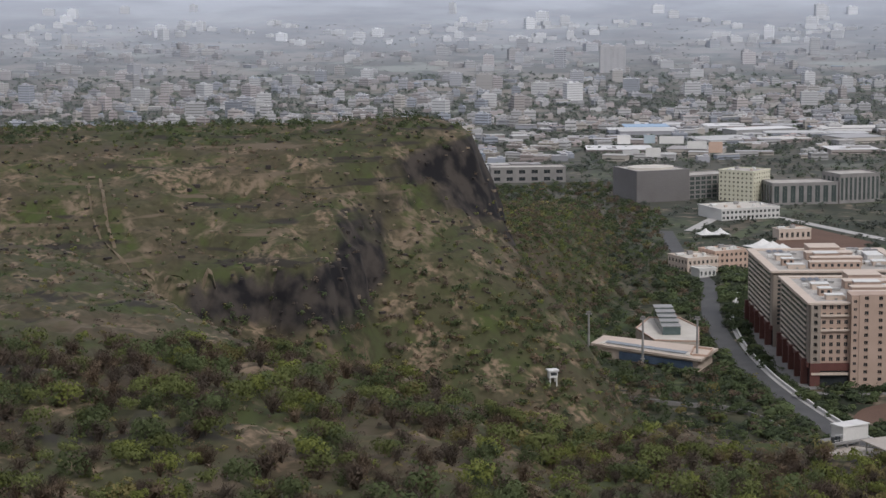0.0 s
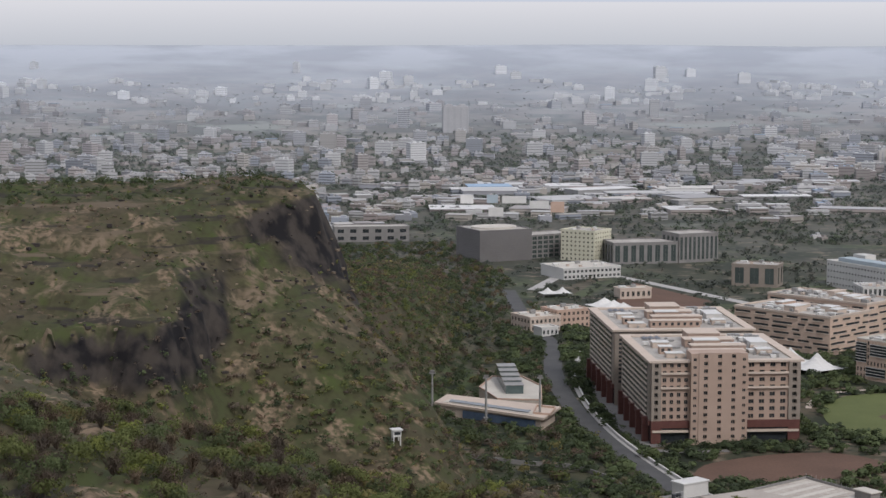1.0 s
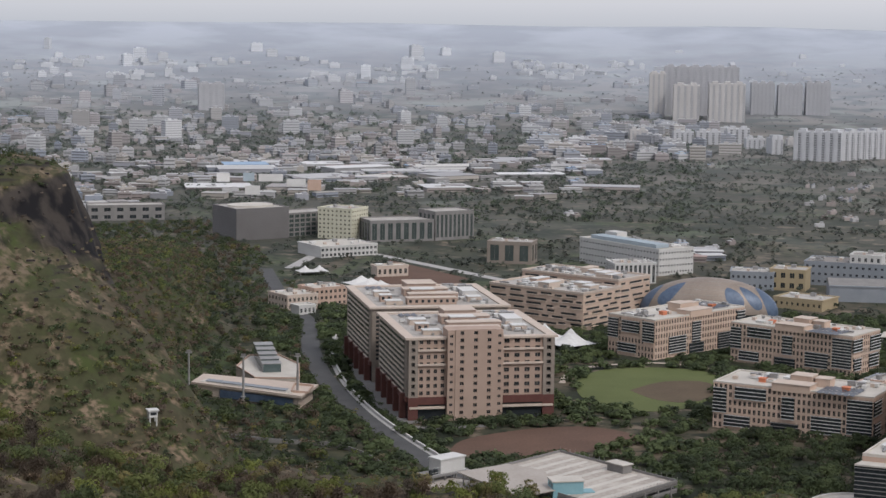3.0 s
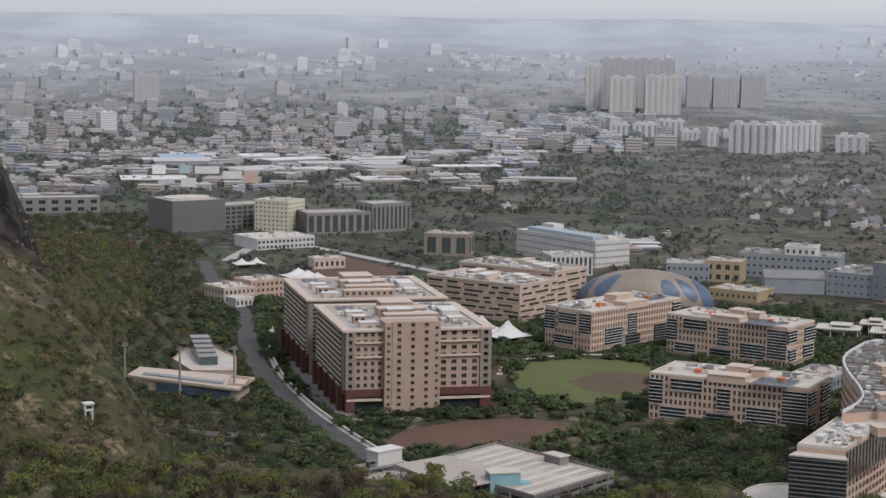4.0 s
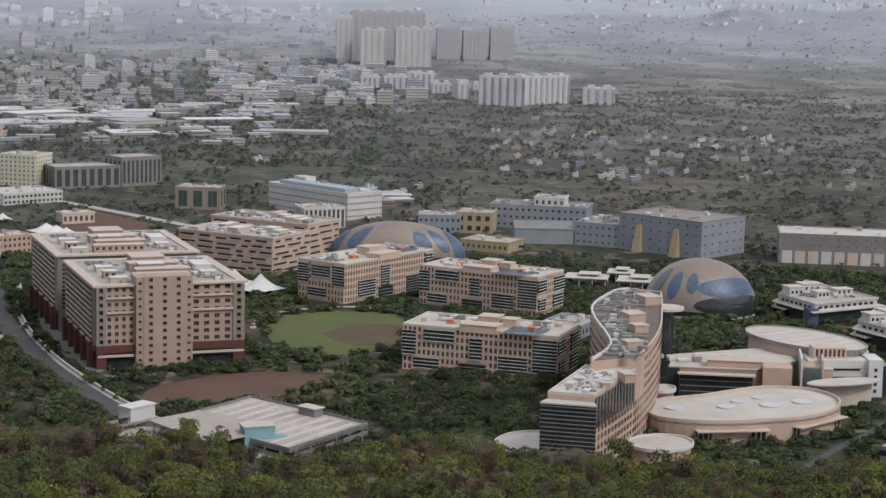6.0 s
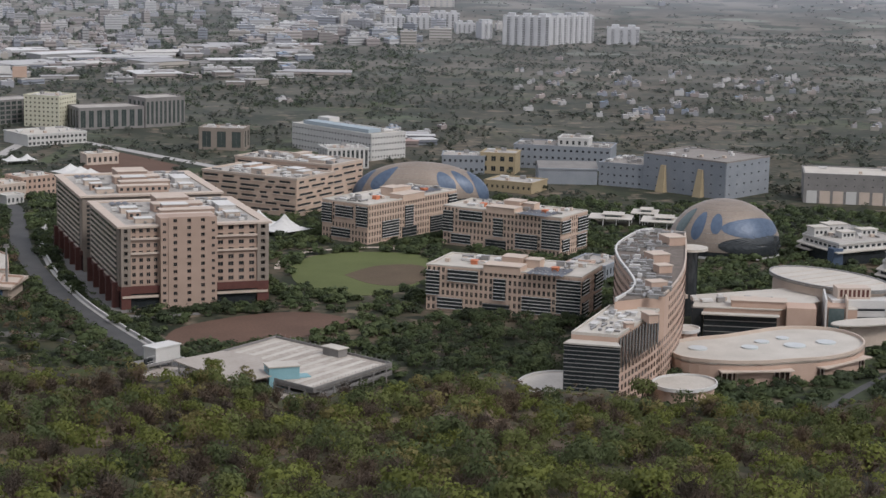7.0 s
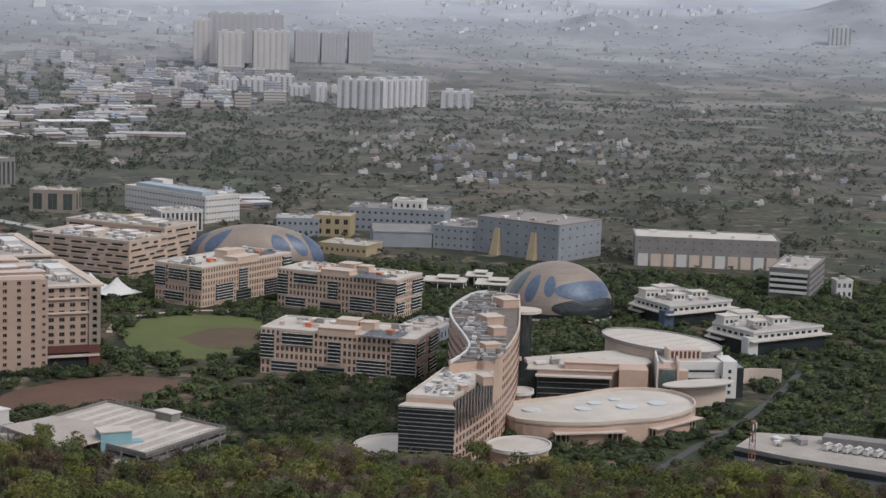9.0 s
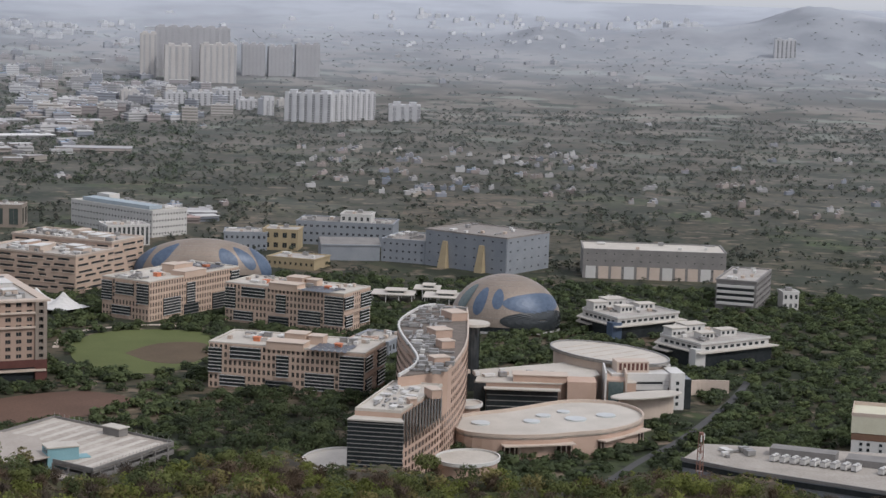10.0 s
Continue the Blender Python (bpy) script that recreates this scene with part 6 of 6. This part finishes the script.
# hedge along the campus road
t = rng.random(260)
line = np.array(wall_line)
k = (t * (len(line) - 1)).astype(int)
x, y = line[k, 0] + rng.uniform(2.5, 7, 260), line[k, 1] + rng.normal(0, 3, 260)
wood("road_hedge", x, y, rng.uniform(2.0, 4.4, len(x)), colours(rng, len(x), list(DARKS), (1, 1, 1, 1)), "clipped dark hedge and young trees beside the road", 50, 0.075, "hedge", 6, 0.85, 5, 35)

# shrubs before the pink office
x, y = rng.uniform(170, 238, 110), rng.uniform(875, 885, 110)
y = np.where((x > 183) & (x < 213), y - 3, y)
wood("office_shrub", x, y, rng.uniform(2.6, 5.6, len(x)), colours(rng, len(x), list(DARKS), (2, 1, 2, 1)) * 0.8, "dark shrubs and young palms before the pink office", 70, 0.06, "shrubs", 6, 1.0, 5, 40)

# trees of the plain
x, y = polar(rng, 52000, -44, 14, 1150, 3000)
d = np.hypot(x, y)
belt = waves(x, y, 260) + 0.8 * waves(x, y, 110)
keep = (rng.random(len(x)) < np.clip(0.34 + 0.75 * belt + 0.35 * waves(x, y, 47), 0.02, 0.98)) & free(x, y, 1) & (ground(x, y) < 12)
x, y, d = x[keep], y[keep], d[keep]
# pale: haze by distance, added to the leaf colours.
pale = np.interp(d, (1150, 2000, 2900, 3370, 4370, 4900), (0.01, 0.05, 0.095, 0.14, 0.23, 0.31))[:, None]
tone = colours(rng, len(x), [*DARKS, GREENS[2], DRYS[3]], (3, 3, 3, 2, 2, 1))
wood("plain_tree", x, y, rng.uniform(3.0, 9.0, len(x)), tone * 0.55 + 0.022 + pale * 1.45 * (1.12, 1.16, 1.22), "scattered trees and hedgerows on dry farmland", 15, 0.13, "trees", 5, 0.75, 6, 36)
x, y = polar(rng, 10000, -44, 14, 3000, 4250)
belt = waves(x, y, 420) + 0.8 * waves(x, y, 170)
keep = rng.random(len(x)) < np.clip(0.35 + 0.4 * belt, 0.05, 0.9)
x, y = x[keep], y[keep]
# Leaf colours of the far belts also carry painted haze.
wood("far_tree", x, y, rng.uniform(4, 9, len(x)), colours(rng, len(x), [(0.18, 0.19, 0.18), (0.15, 0.16, 0.155)], (1, 1)) + np.interp(np.hypot(x, y), (2900, 3370, 4370, 4900), (0.07, 0.14, 0.26, 0.34))[:, None] * (0.97, 1.0, 1.05), "grey-green tree belts paled by haze on the far plain", 14, 0.14, "trees", 4, 0.5, 5, 37)


# street and garden trees of the town
x, y = polar(rng, 12500, -19, 14, 1800, 3400)
d = np.hypot(x, y)
keep = (rng.random(len(x)) < np.clip(0.5 + 0.5 * waves(x, y, 150), 0.1, 1)) & (ground(x, y) < 40) & free(x, y, 1)
x, y, d = x[keep], y[keep], d[keep]
# The same haze is mixed into the town trees' colour.
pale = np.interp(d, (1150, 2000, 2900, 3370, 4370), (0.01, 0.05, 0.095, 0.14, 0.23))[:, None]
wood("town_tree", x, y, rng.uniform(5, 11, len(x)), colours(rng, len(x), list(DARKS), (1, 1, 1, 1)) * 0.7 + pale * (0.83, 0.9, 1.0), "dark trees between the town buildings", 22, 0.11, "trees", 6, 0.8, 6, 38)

# trees along the brow of the flat-topped hill
x, y = polar(rng, 330, -0.5, 13.5, 840, 965)
keep = ground(x, y) > 112
x, y = x[keep], y[keep]
wood("brow_tree", x, y, rng.uniform(2.4, 5.6, len(x)), colours(rng, len(x), [*DARKS, GREENS[2]], (1, 1, 1, 1, 1)), "small trees along the brow of the hill", 60, 0.07, "trees", 7, 0.9, 6, 39)


# ---- the town on the plain ----
CUBE = np.array([[(0, 0, 0), (1, 0, 0), (1, 0, 1), (0, 0, 1)], [(1, 0, 0), (1, 1, 0), (1, 1, 1), (1, 0, 1)], [(1, 1, 0), (0, 1, 0), (0, 1, 1), (1, 1, 1)], [(0, 1, 0), (0, 0, 0), (0, 0, 1), (0, 1, 1)], [(0, 0, 1), (1, 0, 1), (1, 1, 1), (0, 1, 1)]], float)
WALLS = np.array([(0.50, 0.49, 0.48), (0.44, 0.43, 0.42), (0.40, 0.35, 0.32), (0.46, 0.42, 0.37), (0.34, 0.34, 0.36), (0.42, 0.36, 0.34), (0.30, 0.32, 0.36), (0.54, 0.53, 0.52)])
ROOFS = np.array([(0.50, 0.49, 0.48), (0.40, 0.39, 0.39), (0.31, 0.29, 0.28), (0.42, 0.40, 0.375), (0.24, 0.33, 0.44), (0.40, 0.30, 0.27)])


def boxes_of(x, y, turn, w, d, h):
    """The quads of one town building: body, roof slab, roof huts and window bands, with a part number each."""
    out, kinds = [], []
    c, s = math.cos(turn), math.sin(turn)

    def put_box(u0, v0, z0, u1, v1, z1, kind, roof_kind=None):
        q = CUBE * (u1 - u0, v1 - v0, z1 - z0) + (u0 - w / 2, v0 - d / 2, z0)
        out.append(q)
        kinds.extend([kind] * 4 + [kind if roof_kind is None else roof_kind])

    put_box(0, 0, -3, w, d, h, 0, 1)
    if w < 17 and h < 7:
        put_box(0.55 * w, 0.2 * d, h, 0.9 * w, 0.8 * d, h + 1.6, 0, 1)
        q = np.concatenate(out)
        return np.stack([q[..., 0] * c - q[..., 1] * s + x, q[..., 0] * s + q[..., 1] * c + y, q[..., 2]], -1), np.array(kinds)
    fl = max(1, int(h / 3.4))
    if h < 7:
        put_box(-0.6, -0.6, h, w + 0.6, d + 0.6, h + 0.5, 1)
    else:
        put_box(0.2 * w, 0.3 * d, h, 0.45 * w, 0.7 * d, h + 2.6, 0, 1)
        put_box(0.6 * w, 0.2 * d, h, 0.8 * w, 0.5 * d, h + 1.8, 0, 1)
    for f in range(fl):
        z0 = f * h / fl + 1.1
        put_box(0.6, -0.12, z0, w - 0.6, d + 0.12, z0 + 1.3, 2)
        if h > 7:
            put_box(-0.12, 0.6, z0, w + 0.12, d - 0.6, z0 + 1.3, 2)
    q = np.concatenate(out)
    r = np.stack([q[..., 0] * c - q[..., 1] * s + x, q[..., 0] * s + q[..., 1] * c + y, q[..., 2]], -1)
    return r, np.array(kinds)


def town():
    rng = np.random.default_rng(19)
    spots = []

    def region(n, a0, a1, d0, d1, hs, ws, wave, cut):
        x, y = polar(rng, n, a0, a1, d0, d1)
        v = waves(x, y, wave) + 0.5 * waves(x, y, wave * 0.4)
        for i in np.where(v > cut)[0]:
            spots.append((x[i], y[i], rng.uniform(*ws), rng.uniform(*ws) * 0.7, max(3.5, rng.gamma(2.2, (hs[1] - hs[0]) / 4) + hs[0])))

    region(1250, -13, 14, 2350, 3250, (4, 11), (8, 19), 300, -0.02)
    region(60, -12, 14, 2500, 3300, (16, 26), (14, 26), 300, -0.2)
    region(1100, -18, 14, 3250, 4300, (4, 10), (9, 24), 420, 0.05)
    region(90, -16, 14, 3300, 4500, (12, 24), (12, 26), 420, 0.0)
    region(270, -16, 3, 1980, 2500, (3, 7), (10, 26), 240, -0.2)
    region(42, -17, -5, 2080, 2600, (3, 6), (36, 80), 260, -0.3)
    region(70, -3, 4, 1800, 2050, (4, 9), (12, 26), 200, -0.4)
    region(250, -20, -14, 2550, 3300, (6, 16), (14, 32), 260, 0.0)
    region(520, -30, -22, 1700, 2250, (2.4, 4.2), (4, 10), 170, 0.42)
    region(340, -40, -29, 1650, 2350, (2.4, 4.2), (4, 10), 190, 0.5)
    region(160, -42, -14, 1500, 2900, (2.2, 3.2), (4, 11), 300, 0.5)
    region(150, -32, -18, 3400, 4500, (3, 7), (7, 17), 330, 0.15)
    region(90, -34, -24, 4350, 4600, (4, 10), (7, 15), 300, 0.0)
    region(26, -19.5, -16.5, 1480, 1600, (3, 5), (10, 24), 100, -1)
    spots.sort(key=lambda s: -s[2] * s[4] / math.hypot(s[0], s[1]))
    co, col = [], []
    sx, sy = np.array([s[0] for s in spots]), np.array([s[1] for s in spots])
    open_ground = free(sx, sy, 3) & ((ground(sx, sy) < 12) | (np.hypot(sx, sy) > 2500))
    for i, (x, y, w, d, h) in enumerate(spots):
        if not open_ground[i]:
            continue
        turn = 0.25 * math.sin(x * 0.004) + rng.choice((0, 0, 0.35, -0.3)) - 0.2
        wall, roof = WALLS[rng.integers(len(WALLS))] * rng.uniform(0.62, 0.95), ROOFS[rng.choice(6, p=(0.32, 0.26, 0.14, 0.18, 0.05, 0.05))]
        # Walls, roofs and window bands fade with distance towards a haze colour.
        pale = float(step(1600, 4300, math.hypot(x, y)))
        hazed = np.array((0.43, 0.445, 0.475))
        wall, roof = wall + (hazed - wall) * 0.7 * pale, roof + (hazed - roof) * 0.5 * pale
        # Farthest buildings take one whitish haze tone on walls and roofs.
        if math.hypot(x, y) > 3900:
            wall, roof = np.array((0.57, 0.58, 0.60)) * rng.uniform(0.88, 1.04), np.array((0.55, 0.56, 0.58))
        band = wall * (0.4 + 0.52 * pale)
        if i < 240:
            q, k = boxes_of(0, 0, 0, w, d, h)
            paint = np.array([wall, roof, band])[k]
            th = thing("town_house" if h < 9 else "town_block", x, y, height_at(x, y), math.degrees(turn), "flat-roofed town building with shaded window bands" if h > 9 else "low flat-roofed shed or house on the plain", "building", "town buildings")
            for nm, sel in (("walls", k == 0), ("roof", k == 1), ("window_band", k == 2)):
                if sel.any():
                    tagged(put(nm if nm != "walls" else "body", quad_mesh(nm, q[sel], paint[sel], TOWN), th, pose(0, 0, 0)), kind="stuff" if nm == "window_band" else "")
        else:
            q, k = boxes_of(x, y, turn, w, d, h)
            q[..., 2] += height_at(x, y)
            co.append(q)
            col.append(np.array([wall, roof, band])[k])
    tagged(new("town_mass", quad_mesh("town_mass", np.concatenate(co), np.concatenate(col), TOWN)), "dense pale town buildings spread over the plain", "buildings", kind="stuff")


town()


# ---- billboards beyond the dark block ----
for x, y, w, h, m in ((185, 2110, 14, 9, WHITEPAINT), (200, 1960, 15, 9, WHITEPAINT), (230, 2110, 26, 8, WHITEPAINT), (252, 2045, 20, 8, WHITEPAINT), (268, 2000, 14, 11, PEACH), (214, 2115, 12, 9, LIGHTBLUE)):
    th = thing("billboard", x, y, 0, -5, "blank pale billboard on steel posts", "billboard", "billboards")
    part("panel", box(0, 0, 6, w, 0.5, 6 + h), m, th)
    for u in (0.2, 0.8):
        part("post", box(w * u - 0.3, 0.5, 0, w * u + 0.3, 1.1, 6 + h * 0.7), STEEL, th)


# ---- a trodden path and pale rock slabs on the flat-topped hill ----
def draped(line, width, lift, mat, name, label):
    pts = smooth_line(line, 10)
    bm = bmesh.new()
    rows = []
    for i, (px, py) in enumerate(pts):
        a, b = pts[max(i - 1, 0)], pts[min(i + 1, len(pts) - 1)]
        t = Vector((b[0] - a[0], b[1] - a[1])).normalized()
        rows.append([bm.verts.new((px + s * t.y * width / 2, py - s * t.x * width / 2, height_at(px + s * t.y * width / 2, py - s * t.x * width / 2) + lift)) for s in (-1, 0, 1)])
    for a, b in zip(rows, rows[1:]):
        for k in range(2):
            bm.faces.new((a[k], b[k], b[k + 1], a[k + 1]))
    return tagged(part(name, bm, mat), label, "path", kind="structure")


DUST = material("trodden_dust", (0.11, 0.085, 0.055), (0.15, 0.115, 0.078), 0.95, 0.2, 2.0)
draped([(-137, 783), (-129, 746), (-123, 725), (-117, 710), (-106, 698), (-92, 696), (-79, 700)], 1.2, 0.5, DUST, "footpath", "narrow trodden footpath down the grassy hill")
draped([(-140, 775), (-137, 758), (-129, 731), (-118, 711)], 0.7, 0.5, DUST, "footpath", "second faint footpath on the grassy hill")


def boulders():
    r = np.random.default_rng(61)
    co, col = [], []
    n = 900
    x, y = polar(r, n * 6, -2.5, 13.5, 560, 880)
    h = ground(x, y)
    gx = np.abs(ground(x + 2, y) - h) + np.abs(ground(x, y + 2) - h)
    pick = np.where((gx > 0.9) & (h > 60))[0][:n]
    cube = np.concatenate([CUBE])
    for i in pick:
        s = r.uniform(0.3, 1.3)
        c = (cube - 0.5) * (s * r.uniform(1, 2.6), s, s * r.uniform(0.5, 1.0))
        c = c + np.sin(c * 7 + i) * 0.12 * s
        a = r.uniform(0, 3)
        q = np.stack([c[..., 0] * np.cos(a) - c[..., 1] * np.sin(a) + x[i], c[..., 0] * np.sin(a) + c[..., 1] * np.cos(a) + y[i], c[..., 2] + h[i]], -1)
        co.append(q)
        tone = np.array((0.19, 0.15, 0.11)) if r.random() < 0.45 else np.array((0.05, 0.043, 0.04))
        col.append(np.repeat(tone[None] * r.uniform(0.7, 1.2), len(q), 0))
    tagged(new("rock_slab", quad_mesh("rock_slab", np.concatenate(co), np.concatenate(col), TOWN)), "broken basalt and pale rock slabs on the hill", "rocks", kind="stuff")


boulders()
